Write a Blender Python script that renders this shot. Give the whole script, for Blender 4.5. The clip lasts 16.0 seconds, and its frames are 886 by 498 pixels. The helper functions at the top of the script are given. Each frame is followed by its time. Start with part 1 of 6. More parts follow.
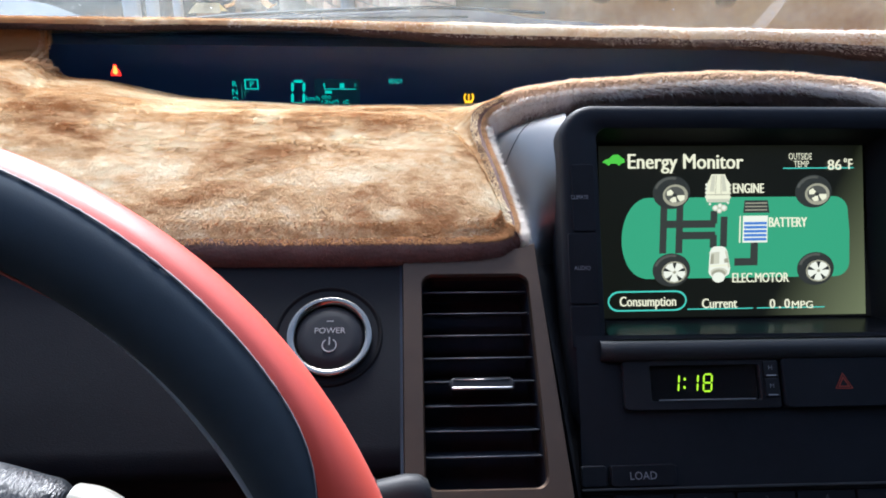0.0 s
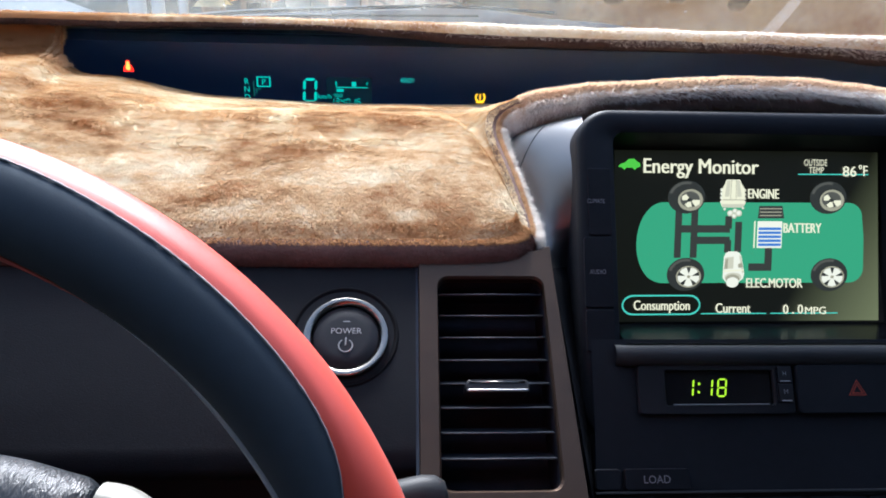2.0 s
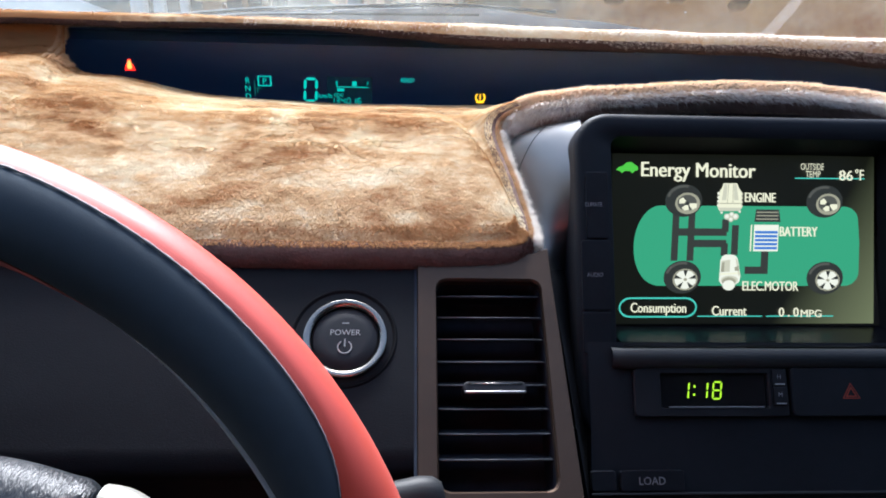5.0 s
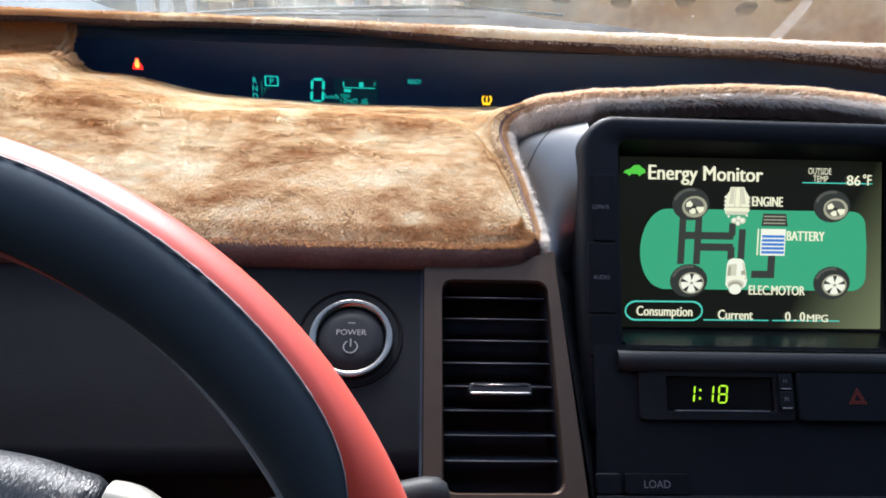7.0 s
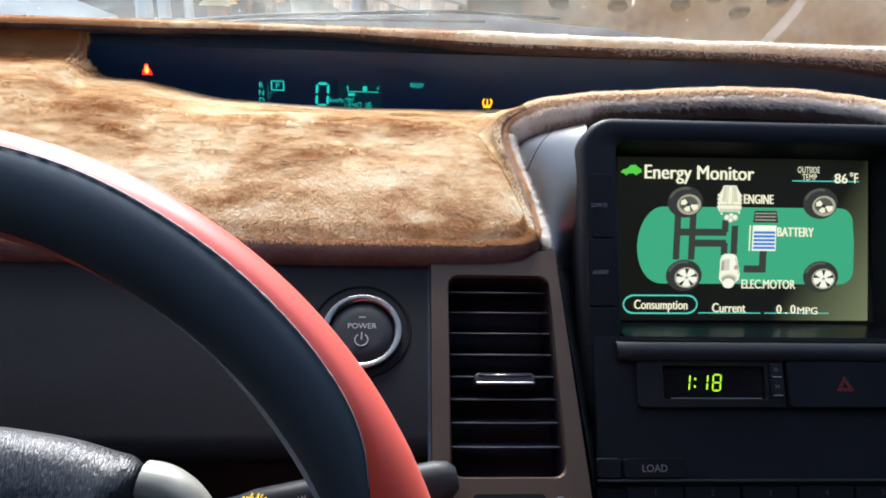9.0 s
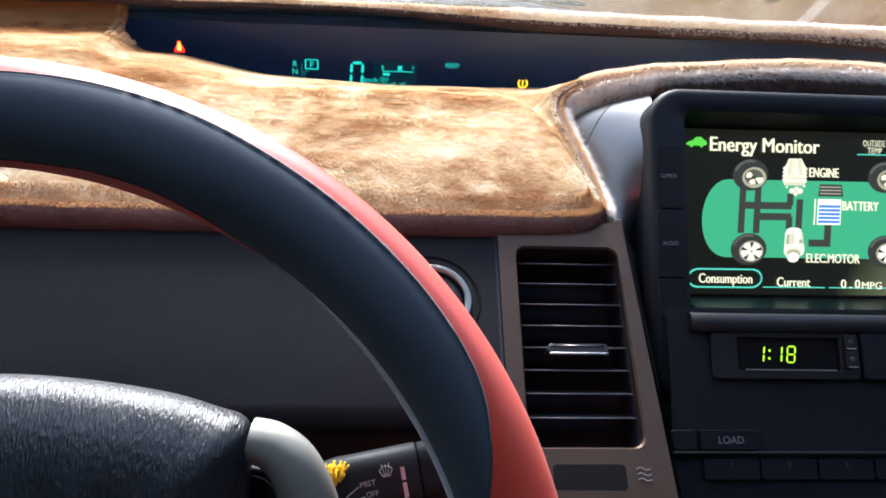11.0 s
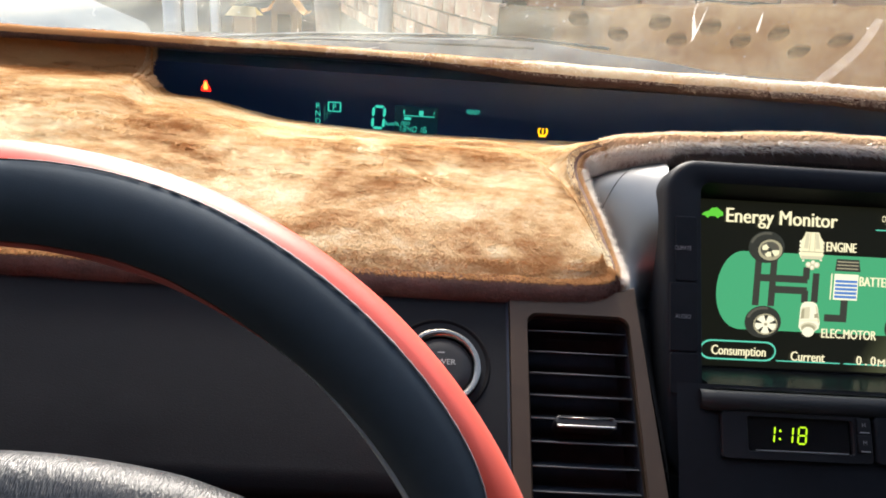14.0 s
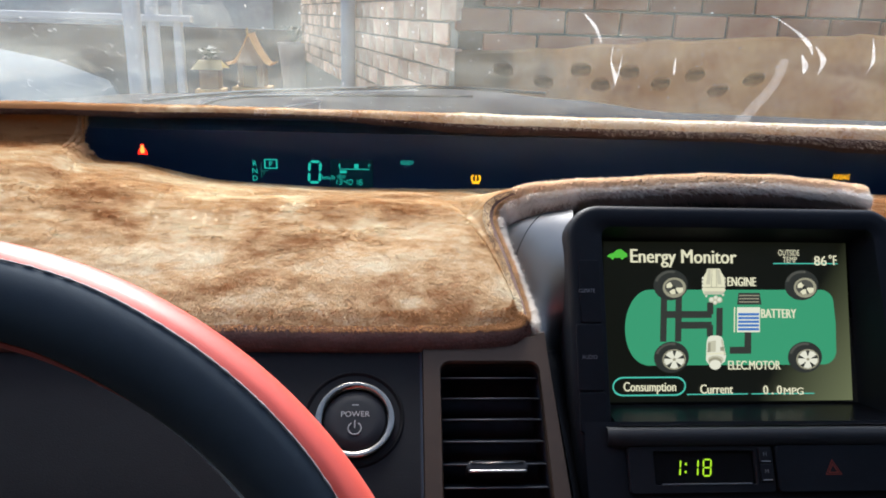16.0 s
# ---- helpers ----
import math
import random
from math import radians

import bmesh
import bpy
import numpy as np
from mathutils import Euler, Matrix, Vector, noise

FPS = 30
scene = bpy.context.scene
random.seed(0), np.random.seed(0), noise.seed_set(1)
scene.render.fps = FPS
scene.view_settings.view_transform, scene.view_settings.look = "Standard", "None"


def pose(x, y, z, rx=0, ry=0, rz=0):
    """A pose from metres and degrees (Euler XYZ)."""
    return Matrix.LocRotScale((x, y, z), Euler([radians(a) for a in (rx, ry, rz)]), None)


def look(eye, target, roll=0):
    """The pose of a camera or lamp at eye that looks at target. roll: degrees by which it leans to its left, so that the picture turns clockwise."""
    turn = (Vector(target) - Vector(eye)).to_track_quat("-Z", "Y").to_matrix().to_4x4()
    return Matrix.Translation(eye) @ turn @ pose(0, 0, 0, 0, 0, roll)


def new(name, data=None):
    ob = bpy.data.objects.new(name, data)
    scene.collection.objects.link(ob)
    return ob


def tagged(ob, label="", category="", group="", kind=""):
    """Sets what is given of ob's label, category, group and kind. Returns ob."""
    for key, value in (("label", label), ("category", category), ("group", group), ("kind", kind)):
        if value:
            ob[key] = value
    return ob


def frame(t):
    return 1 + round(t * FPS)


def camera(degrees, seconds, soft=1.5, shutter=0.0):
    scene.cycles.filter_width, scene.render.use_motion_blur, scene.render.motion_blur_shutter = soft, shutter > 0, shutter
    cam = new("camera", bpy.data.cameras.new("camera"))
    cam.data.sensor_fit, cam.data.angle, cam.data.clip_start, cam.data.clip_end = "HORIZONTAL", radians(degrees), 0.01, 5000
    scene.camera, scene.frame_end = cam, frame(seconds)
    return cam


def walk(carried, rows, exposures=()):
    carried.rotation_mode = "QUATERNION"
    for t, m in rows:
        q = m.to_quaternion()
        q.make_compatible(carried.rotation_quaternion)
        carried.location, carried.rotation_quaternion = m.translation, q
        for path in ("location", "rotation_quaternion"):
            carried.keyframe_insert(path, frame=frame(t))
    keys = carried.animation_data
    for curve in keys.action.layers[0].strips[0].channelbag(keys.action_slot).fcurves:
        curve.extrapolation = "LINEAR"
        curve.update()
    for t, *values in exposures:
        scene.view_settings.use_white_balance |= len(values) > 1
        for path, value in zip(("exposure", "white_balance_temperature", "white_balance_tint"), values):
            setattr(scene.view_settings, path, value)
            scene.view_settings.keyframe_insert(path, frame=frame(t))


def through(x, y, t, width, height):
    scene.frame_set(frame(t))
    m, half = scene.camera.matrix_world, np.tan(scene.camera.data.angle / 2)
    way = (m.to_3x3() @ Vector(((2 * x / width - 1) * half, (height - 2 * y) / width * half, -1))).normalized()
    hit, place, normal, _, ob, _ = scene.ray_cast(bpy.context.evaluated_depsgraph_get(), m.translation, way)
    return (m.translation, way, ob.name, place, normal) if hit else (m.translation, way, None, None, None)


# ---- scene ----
cam = camera(62.0, 16.0, 1.8)
PATH = [
    (0, (0.014, 0.189, 1.125), (0.127, 2.045, 0.388), 0.9),
    (0.5, (0.016, 0.189, 1.129), (0.124, 2.044, 0.39), 0.8),
    (1, (0.009, 0.189, 1.131), (0.119, 2.044, 0.391), 1.1),
    (1.5, (0.009, 0.189, 1.13), (0.12, 2.042, 0.386), 1.3),
    (2, (0.006, 0.189, 1.128), (0.116, 2.042, 0.382), 1.6),
    (2.5, (0.004, 0.188, 1.131), (0.111, 2.04, 0.383), 1.6),
    (3, (0.016, 0.184, 1.131), (0.117, 2.035, 0.38), 1.6),
    (3.5, (0.014, 0.184, 1.133), (0.117, 2.032, 0.375), 1.4),
    (4, (0.011, 0.188, 1.132), (0.12, 2.034, 0.37), 1.6),
    (6.5, (0.005, 0.186, 1.134), (0.105, 2.038, 0.385), 2.2),
    (7, (0.005, 0.187, 1.132), (0.105, 2.038, 0.38), 2.3),
    (7.5, (0.005, 0.185, 1.133), (0.107, 2.034, 0.378), 2.2),
    (8, (0.004, 0.181, 1.137), (0.105, 2.03, 0.383), 2.1),
    (10.3, (-0.025, 0.16, 1.126), (0.094, 2.015, 0.388), 2.0),
    (10.5, (-0.032, 0.165, 1.122), (0.098, 2.017, 0.379), 2.3),
    (11, (-0.041, 0.172, 1.118), (0.088, 2.021, 0.367), 2.6),
    (11.5, (-0.036, 0.186, 1.113), (0.079, 2.028, 0.342), 3.2),
    (12, (-0.037, 0.207, 1.102), (0.076, 2.04, 0.31), 3.8),
    (12.5, (-0.044, 0.211, 1.11), (0.048, 2.041, 0.309), 3.9),
    (13, (-0.048, 0.209, 1.11), (0.03, 2.036, 0.301), 4.2),
    (13.5, (-0.038, 0.198, 1.113), (0.041, 2.029, 0.312), 4.4),
    (14, (-0.039, 0.179, 1.142), (0.038, 2.048, 0.435), 4.1),
    (14.5, (-0.03, 0.171, 1.157), (0.042, 2.065, 0.518), 3.6),
    (15, (-0.019, 0.166, 1.161), (0.066, 2.074, 0.567), 3.0),
    (15.5, (-0.006, 0.164, 1.159), (0.087, 2.071, 0.563), 2.1),
    (16, (-0.002, 0.167, 1.155), (0.13, 2.069, 0.554), 1.8),
]
walk(cam, [(t, look(eye, target, roll)) for t, eye, target, roll in PATH], [(0, 1.5, 5750), (4, 1.5, 5700), (8, 1.53, 6050), (10.5, 1.76, 6000), (11.2, 2.0, 6000), (12, 2.22, 6450), (12.7, 2.10, 6700), (13.5, 2.13, 6900), (14.5, 1.2, 7000), (15.2, 1.14, 6600), (16, 1.22, 6200)])

# ---------- sky, sun, daylight ----------
world = bpy.data.worlds.new("daylight")
scene.world = world
world.use_nodes = True
nt = world.node_tree
sky = nt.nodes.new("ShaderNodeTexSky")
sky.sky_type, sky.sun_disc = "NISHITA", False
sky.sun_elevation, sky.sun_rotation = radians(46), radians(-6)
sky.air_density, sky.dust_density = 1.0, 3.0
nt.links.new(sky.outputs[0], nt.nodes["Background"].inputs["Color"])
nt.nodes["Background"].inputs["Strength"].default_value = 0.15
sun = new("sun", bpy.data.lights.new("sun", "SUN"))
sun.data.energy, sun.data.angle, sun.data.color = 3.5, radians(25), (1.0, 0.97, 0.93)
sun.matrix_world = look((0.2 + 4 * math.sin(radians(-6)), 4 * math.cos(radians(-6)), 1 + 4 * math.tan(radians(46))), (0.2, 0, 1))


# ---------- helpers ----------
def mat_frame(origin, recline):
    """Local X to the right, Y up along a panel that leans back by recline degrees, Z out of its face."""
    a = radians(recline)
    m = Matrix(((1, 0, 0), (0, math.sin(a), -math.cos(a)), (0, math.cos(a), math.sin(a)))).to_4x4()
    m.translation = origin
    return m


def empty(name, m=None, label="", category="", group="", kind=""):
    ob = new(name)
    ob.empty_display_size = 0.02
    if m is not None:
        ob.matrix_world = m
    return tagged(ob, label, category, group, kind)


def part(name, bm, material, parent=None, label="", smooth=False):
    me = bpy.data.meshes.new(name)
    if isinstance(bm, bmesh.types.BMesh):
        bmesh.ops.recalc_face_normals(bm, faces=bm.faces)
        bm.to_mesh(me)
        bm.free()
    else:
        me.from_pydata(*bm)
    if smooth:
        for p in me.polygons:
            p.use_smooth = True
    for m in material if isinstance(material, (list, tuple)) else [material]:
        me.materials.append(m)
    ob = new(name, me)
    if parent is not None:
        ob.parent = parent
    if label:
        ob["label"] = label
    return ob


def thing(name, bm, material, label, category, group="", kind="", smooth=False, m=None):
    ob = part(name, bm, material, None, "", smooth)
    if m is not None:
        ob.matrix_world = m
    return tagged(ob, label, category, group, kind)


def box(x0, x1, y0, y1, z0, z1, bevel=0.0, seg=2, bm=None):
    own = bmesh.new()
    vs = [own.verts.new(p) for p in ((x0, y0, z0), (x1, y0, z0), (x1, y1, z0), (x0, y1, z0),
                                     (x0, y0, z1), (x1, y0, z1), (x1, y1, z1), (x0, y1, z1))]
    for f in ((3, 2, 1, 0), (4, 5, 6, 7), (0, 1, 5, 4), (1, 2, 6, 5), (2, 3, 7, 6), (3, 0, 4, 7)):
        own.faces.new([vs[i] for i in f])
    if bevel:
        bmesh.ops.bevel(own, geom=own.edges[:], offset=bevel, segments=seg, profile=0.5, affect="EDGES")
    if bm is None:
        return own
    return merge(bm, own)


def merge(bm, own):
    me = bpy.data.meshes.new("tmp")
    own.to_mesh(me)
    own.free()
    bm.from_mesh(me)
    bpy.data.meshes.remove(me)
    return bm


def rounded(x0, x1, y0, y1, r, n=5):
    """Outline of a rectangle with round corners, anticlockwise."""
    pts = []
    for cx, cy, a in ((x1 - r, y1 - r, 0), (x0 + r, y1 - r, 90), (x0 + r, y0 + r, 180), (x1 - r, y0 + r, 270)):
        for i in range(n + 1):
            b = radians(a + 90 * i / n)
            pts.append((cx + r * math.cos(b), cy + r * math.sin(b)))
    return pts


def prism(outline, z0, z1, bevel=0.0, bm=None):
    """A solid with that outline between two heights, its front edge eased."""
    bm = bm or bmesh.new()
    n = len(outline)
    cx = sum(p[0] for p in outline) / n
    cy = sum(p[1] for p in outline) / n
    rings = [(0.0, z0), (0.0, z1 - bevel)] + ([(bevel * 0.3, z1 - bevel * 0.3), (bevel, z1)] if bevel else [])
    loops = []
    for inset, z in rings:
        loop = []
        for x, y in outline:
            d = math.hypot(x - cx, y - cy) or 1
            loop.append(bm.verts.new((x - (x - cx) / d * inset, y - (y - cy) / d * inset, z)))
        loops.append(loop)
    for a, b in zip(loops, loops[1:]):
        for i in range(n):
            bm.faces.new((a[i], a[(i + 1) % n], b[(i + 1) % n], b[i]))
    bm.faces.new(loops[-1])
    bm.faces.new(loops[0][::-1])
    return bm


def ring_plate(outer, inner, z0, z1, bm=None, ease=0.0):
    """A plate with a hole: two outlines of the same number of points."""
    bm = bm or bmesh.new()
    n = len(outer)
    lo = [[bm.verts.new((x, y, z)) for x, y in o] for o, z in ((outer, z0), (outer, z1 - ease), (outer, z1), (inner, z1), (inner, z1 - ease), (inner, z0))]
    if ease:
        cx = sum(p[0] for p in outer) / n
        cy = sum(p[1] for p in outer) / n
        for loop, s in ((lo[2], -1), (lo[3], 1)):
            for v in loop:
                d = math.hypot(v.co.x - cx, v.co.y - cy)
                v.co.x += s * (v.co.x - cx) / d * ease
                v.co.y += s * (v.co.y - cy) / d * ease
    for a, b in zip(lo, lo[1:] + lo[:1]):
        for i in range(n):
            bm.faces.new((a[i], a[(i + 1) % n], b[(i + 1) % n], b[i]))
    return bm


def lathe(profile, n=48, a0=0.0, a1=360.0, bm=None):
    """Turns (radius, height) about Z."""
    bm = bm or bmesh.new()
    full = abs(a1 - a0) >= 360
    m = n if full else n + 1
    rows = []
    for r, z in profile:
        rows.append([bm.verts.new((r * math.cos(radians(a0 + (a1 - a0) * i / n)), r * math.sin(radians(a0 + (a1 - a0) * i / n)), z)) for i in range(m)])
    for a, b in zip(rows, rows[1:]):
        for i in range(n):
            j = (i + 1) % m
            bm.faces.new((a[i], a[j], b[j], b[i]))
    return bm


def loft(rows, bm=None, closed=False):
    """Skin over rows of points."""
    bm = bm or bmesh.new()
    vs = [[bm.verts.new(p) for p in row] for row in rows]
    for a, b in zip(vs, vs[1:]):
        n = len(a)
        for i in range(n if closed else n - 1):
            j = (i + 1) % n
            bm.faces.new((a[i], a[j], b[j], b[i]))
    return bm


def tube(points, radius, n=10, bm=None, cap=True):
    """A round bar along points; radius is a number or one for each point."""
    bm = bm or bmesh.new()
    pts = [Vector(p) for p in points]
    rows = []
    side = None
    for i, p in enumerate(pts):
        t = (pts[min(i + 1, len(pts) - 1)] - pts[max(i - 1, 0)]).normalized()
        if side is None:
            side = t.orthogonal().normalized()
        side = (side - t * side.dot(t)).normalized()
        up = t.cross(side)
        r = radius[i] if isinstance(radius, (list, tuple)) else radius
        rows.append([bm.verts.new(p + side * r * math.cos(2 * math.pi * k / n) + up * r * math.sin(2 * math.pi * k / n)) for k in range(n)])
    for a, b in zip(rows, rows[1:]):
        for k in range(n):
            bm.faces.new((a[k], a[(k + 1) % n], b[(k + 1) % n], b[k]))
    if cap:
        bm.faces.new(rows[0][::-1])
        bm.faces.new(rows[-1])
    return bm


def bezier(points, steps=8):
    """A smooth line through points (Catmull-Rom)."""
    pts = [Vector(p) for p in points]
    out = []
    for i in range(len(pts) - 1):
        p0, p1, p2, p3 = pts[max(i - 1, 0)], pts[i], pts[i + 1], pts[min(i + 2, len(pts) - 1)]
        for k in range(steps):
            t = k / steps
            out.append(0.5 * (2 * p1 + (p2 - p0) * t + (2 * p0 - 5 * p1 + 4 * p2 - p3) * t * t + (3 * p1 - p0 - 3 * p2 + p3) * t ** 3))
    out.append(pts[-1])
    return out


def lettering(text, size, material, parent, x, y, z, align="LEFT", squeeze=1.0, slant=0.0, thick=0.0, name="lettering", width=None):
    """Words in the built-in font on a panel, turned into a mesh under parent."""
    cu = bpy.data.curves.new("text", "FONT")
    cu.body, cu.size, cu.align_x, cu.shear, cu.resolution_u = text, size, align, slant, 3
    ob = bpy.data.objects.new("text", cu)
    scene.collection.objects.link(ob)
    me = bpy.data.meshes.new_from_object(ob.evaluated_get(bpy.context.evaluated_depsgraph_get()))
    bpy.data.objects.remove(ob)
    bpy.data.curves.remove(cu)
    me.materials.clear()
    me.materials.append(material)
    if width:
        xs = [v.co.x for v in me.vertices]
        squeeze = width / (max(xs) - min(xs))
        if align == "LEFT":
            x -= min(xs) * squeeze
    me.transform(Matrix.Translation((x, y, z)) @ Matrix.Diagonal((squeeze, 1, 1, 1)))
    if thick:
        bold = bmesh.new()
        for k in range(3):
            start = len(bold.verts)
            bold.from_mesh(me)
            bold.verts.ensure_lookup_table()
            for v in bold.verts[start:]:
                v.co += Vector(((k - 1) * thick, 0, 0.00004 * k))
        bold.to_mesh(me)
        bold.free()
    me.name = name
    made = new(name, me)
    made.parent = parent
    return made


def flat(points, z, bm=None):
    bm = bm or bmesh.new()
    bm.faces.new([bm.verts.new((x, y, z)) for x, y in points])
    return bm


def bars(rects, z, bm=None):
    """Flat bars (x0, x1, y0, y1)."""
    bm = bm or bmesh.new()
    for x0, x1, y0, y1 in rects:
        flat(((x0, y0), (x1, y0), (x1, y1), (x0, y1)), z, bm)
    return bm


def segments(digit, x, y, w, h, t, slant=0.15):
    """The lit bars of a seven-segment figure as small slanted hexagons."""
    lit = {"0": "abcdef", "1": "bc", "2": "abged", "3": "abgcd", "4": "fgbc", "5": "afgcd", "6": "afgedc", "7": "abc", "8": "abcdefg", "9": "abcfgd"}[digit]
    ends = {"a": ((0, 1), (1, 1)), "b": ((1, 1), (1, .5)), "c": ((1, .5), (1, 0)), "d": ((0, 0), (1, 0)), "e": ((0, .5), (0, 0)), "f": ((0, 1), (0, .5)), "g": ((0, .5), (1, .5))}
    out = []
    for k in lit:
        (ax, ay), (bx, by) = ends[k]
        p, q = Vector((x + ax * w, y + ay * h)), Vector((x + bx * w, y + by * h))
        d = (q - p).normalized()
        n = Vector((-d.y, d.x)) * t / 2
        p, q = p + d * t * 0.25, q - d * t * 0.25
        poly = [p, p + d * t / 2 + n, q - d * t / 2 + n, q, q - d * t / 2 - n, p + d * t / 2 - n]
        out.append([(v.x + slant * (v.y - y), v.y) for v in poly])
    return out


def smooth_step(a, b, x):
    t = min(1.0, max(0.0, (x - a) / (b - a)))
    return t * t * (3 - 2 * t)


def along(points, x):
    """The value at x on a line through (x, value) points, eased between them."""
    if x <= points[0][0]:
        return points[0][1]
    for (a, p), (b, q) in zip(points, points[1:]):
        if x <= b:
            return p + (q - p) * smooth_step(a, b, x)
    return points[-1][1]


# ---------- materials ----------
def shader(name, colour, rough=0.5, metal=0.0, vary=0.0, scale=20.0, detail=4.0, second=None, bump=0.0, bump_scale=200.0, coat=0.0, spec=0.5, stretch=(1, 1, 1), sheen=0.0, rough_vary=0.0):
    """A Principled surface with colour that varies at two scales and fine relief."""
    m = bpy.data.materials.new(name)
    m.use_nodes = True
    nt = m.node_tree
    b = nt.nodes["Principled BSDF"]
    b.inputs["Base Color"].default_value = (*colour, 1)
    b.inputs["Roughness"].default_value = rough
    b.inputs["Metallic"].default_value = metal
    b.inputs["Coat Weight"].default_value = coat
    b.inputs["Specular IOR Level"].default_value = spec
    b.inputs["Sheen Weight"].default_value = sheen
    co = nt.nodes.new("ShaderNodeTexCoord")
    mp = nt.nodes.new("ShaderNodeMapping")
    mp.inputs["Scale"].default_value = stretch
    nt.links.new(co.outputs["Object"], mp.inputs["Vector"])
    if vary or second:
        big = nt.nodes.new("ShaderNodeTexNoise")
        big.inputs["Scale"].default_value, big.inputs["Detail"].default_value = scale, detail
        small = nt.nodes.new("ShaderNodeTexNoise")
        small.inputs["Scale"].default_value, small.inputs["Detail"].default_value = scale * 7.3, 3
        nt.links.new(mp.outputs[0], big.inputs["Vector"])
        nt.links.new(mp.outputs[0], small.inputs["Vector"])
        add = nt.nodes.new("ShaderNodeMath")
        add.operation = "MULTIPLY_ADD"
        add.inputs[1].default_value = 0.4
        nt.links.new(small.outputs[0], add.inputs[0])
        nt.links.new(big.outputs[0], add.inputs[2])
        ramp = nt.nodes.new("ShaderNodeValToRGB")
        ramp.color_ramp.elements[0].position, ramp.color_ramp.elements[1].position = 0.45, 0.95
        other = second or tuple(min(1, c * (1 + vary)) for c in colour)
        first = colour if second else tuple(c * (1 - vary) for c in colour)
        ramp.color_ramp.elements[0].color, ramp.color_ramp.elements[1].color = (*first, 1), (*other, 1)
        nt.links.new(add.outputs[0], ramp.inputs[0])
        nt.links.new(ramp.outputs[0], b.inputs["Base Color"])
        if rough_vary:
            mr = nt.nodes.new("ShaderNodeMapRange")
            mr.inputs["To Min"].default_value, mr.inputs["To Max"].default_value = max(0.02, rough - rough_vary), min(1, rough + rough_vary)
            mr.inputs["From Min"].default_value, mr.inputs["From Max"].default_value = 0.45, 0.95
            nt.links.new(add.outputs[0], mr.inputs["Value"])
            nt.links.new(mr.outputs[0], b.inputs["Roughness"])
    if bump:
        fine = nt.nodes.new("ShaderNodeTexNoise")
        fine.inputs["Scale"].default_value, fine.inputs["Detail"].default_value = bump_scale, 3
        nt.links.new(mp.outputs[0], fine.inputs["Vector"])
        bn = nt.nodes.new("ShaderNodeBump")
        bn.inputs["Strength"].default_value, bn.inputs["Distance"].default_value = bump, 0.001
        nt.links.new(fine.outputs[0], bn.inputs["Height"])
        nt.links.new(bn.outputs[0], b.inputs["Normal"])
    return m


LAMP = 0.39


def glow(name, colour, strength):
    m = bpy.data.materials.new(name)
    m.use_nodes = True
    b = m.node_tree.nodes["Principled BSDF"]
    b.inputs["Base Color"].default_value = (0.01, 0.01, 0.01, 1)
    b.inputs["Roughness"].default_value = 0.3
    b.inputs["Emission Color"].default_value = (*colour, 1)
    b.inputs["Emission Strength"].default_value = strength * LAMP
    return m

NAVY = shader("display_recess_black", (0.012, 0.019, 0.045), 0.5, vary=0.1, scale=15)
NAVY_GLASS = shader("smoked_display_glass", (0.03, 0.055, 0.14), 0.3, vary=0.1, scale=10)
DASH = shader("charcoal_grained_plastic", (0.0088, 0.0098, 0.0124), 0.52, vary=0.2, scale=12, spec=0.12, bump=0.18, bump_scale=1100, rough_vary=0.08, stretch=(1, 2.5, 1))
BLACK = shader("black_plastic", (0.0115, 0.0120, 0.0150), 0.48, vary=0.2, scale=25, spec=0.3, bump=0.12, bump_scale=1500, rough_vary=0.06)
GLOSS = shader("piano_black_plastic", (0.009, 0.0095, 0.011), 0.12, vary=0.2, scale=18, rough_vary=0.04)
BEAM = shader("grey_satin_plastic", (0.024, 0.026, 0.028), 0.55, spec=0.3, vary=0.15, scale=18, bump=0.1, bump_scale=1500, rough_vary=0.06)
TRIM = shader("bronze_grey_painted_trim", (0.066, 0.043, 0.030), 0.36, 0.7, vary=0.1, scale=22, bump=0.08, bump_scale=1800, rough_vary=0.06)
SILVER = shader("silver_grey_painted_trim", (0.145, 0.15, 0.155), 0.38, 0.9, vary=0.06, scale=12, bump=0.06, bump_scale=1600, rough_vary=0.05)
SLAT = shader("vent_slat_black", (0.016, 0.020, 0.028), 0.5, spec=0.1, vary=0.15, scale=30)
# highlight on the slats' front edges, painted as a paler grey
SLAT_EDGE = shader("slat_edge_highlight", (0.07, 0.075, 0.085), 0.4, vary=0.2, scale=60)
CHROME = shader("chrome", (0.27, 0.258, 0.235), 0.22, 1.0, vary=0.05, scale=40, rough_vary=0.05)
SATIN = shader("satin_metal", (0.42, 0.42, 0.41), 0.28, 1.0, vary=0.08, scale=60)
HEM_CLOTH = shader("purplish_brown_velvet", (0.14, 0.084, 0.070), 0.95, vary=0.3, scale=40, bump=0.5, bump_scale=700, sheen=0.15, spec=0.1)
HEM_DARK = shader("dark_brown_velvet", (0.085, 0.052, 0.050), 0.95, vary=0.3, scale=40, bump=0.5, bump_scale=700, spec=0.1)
LEDGE = shader("glossy_black_ledge", (0.009, 0.009, 0.011), 0.26, vary=0.2, scale=18, spec=0.07)
SOFT_BLACK = shader("matt_black_console_plastic", (0.0118, 0.0133, 0.0166), 0.55, vary=0.2, scale=25, spec=0.14, bump=0.1, bump_scale=1500, rough_vary=0.06)
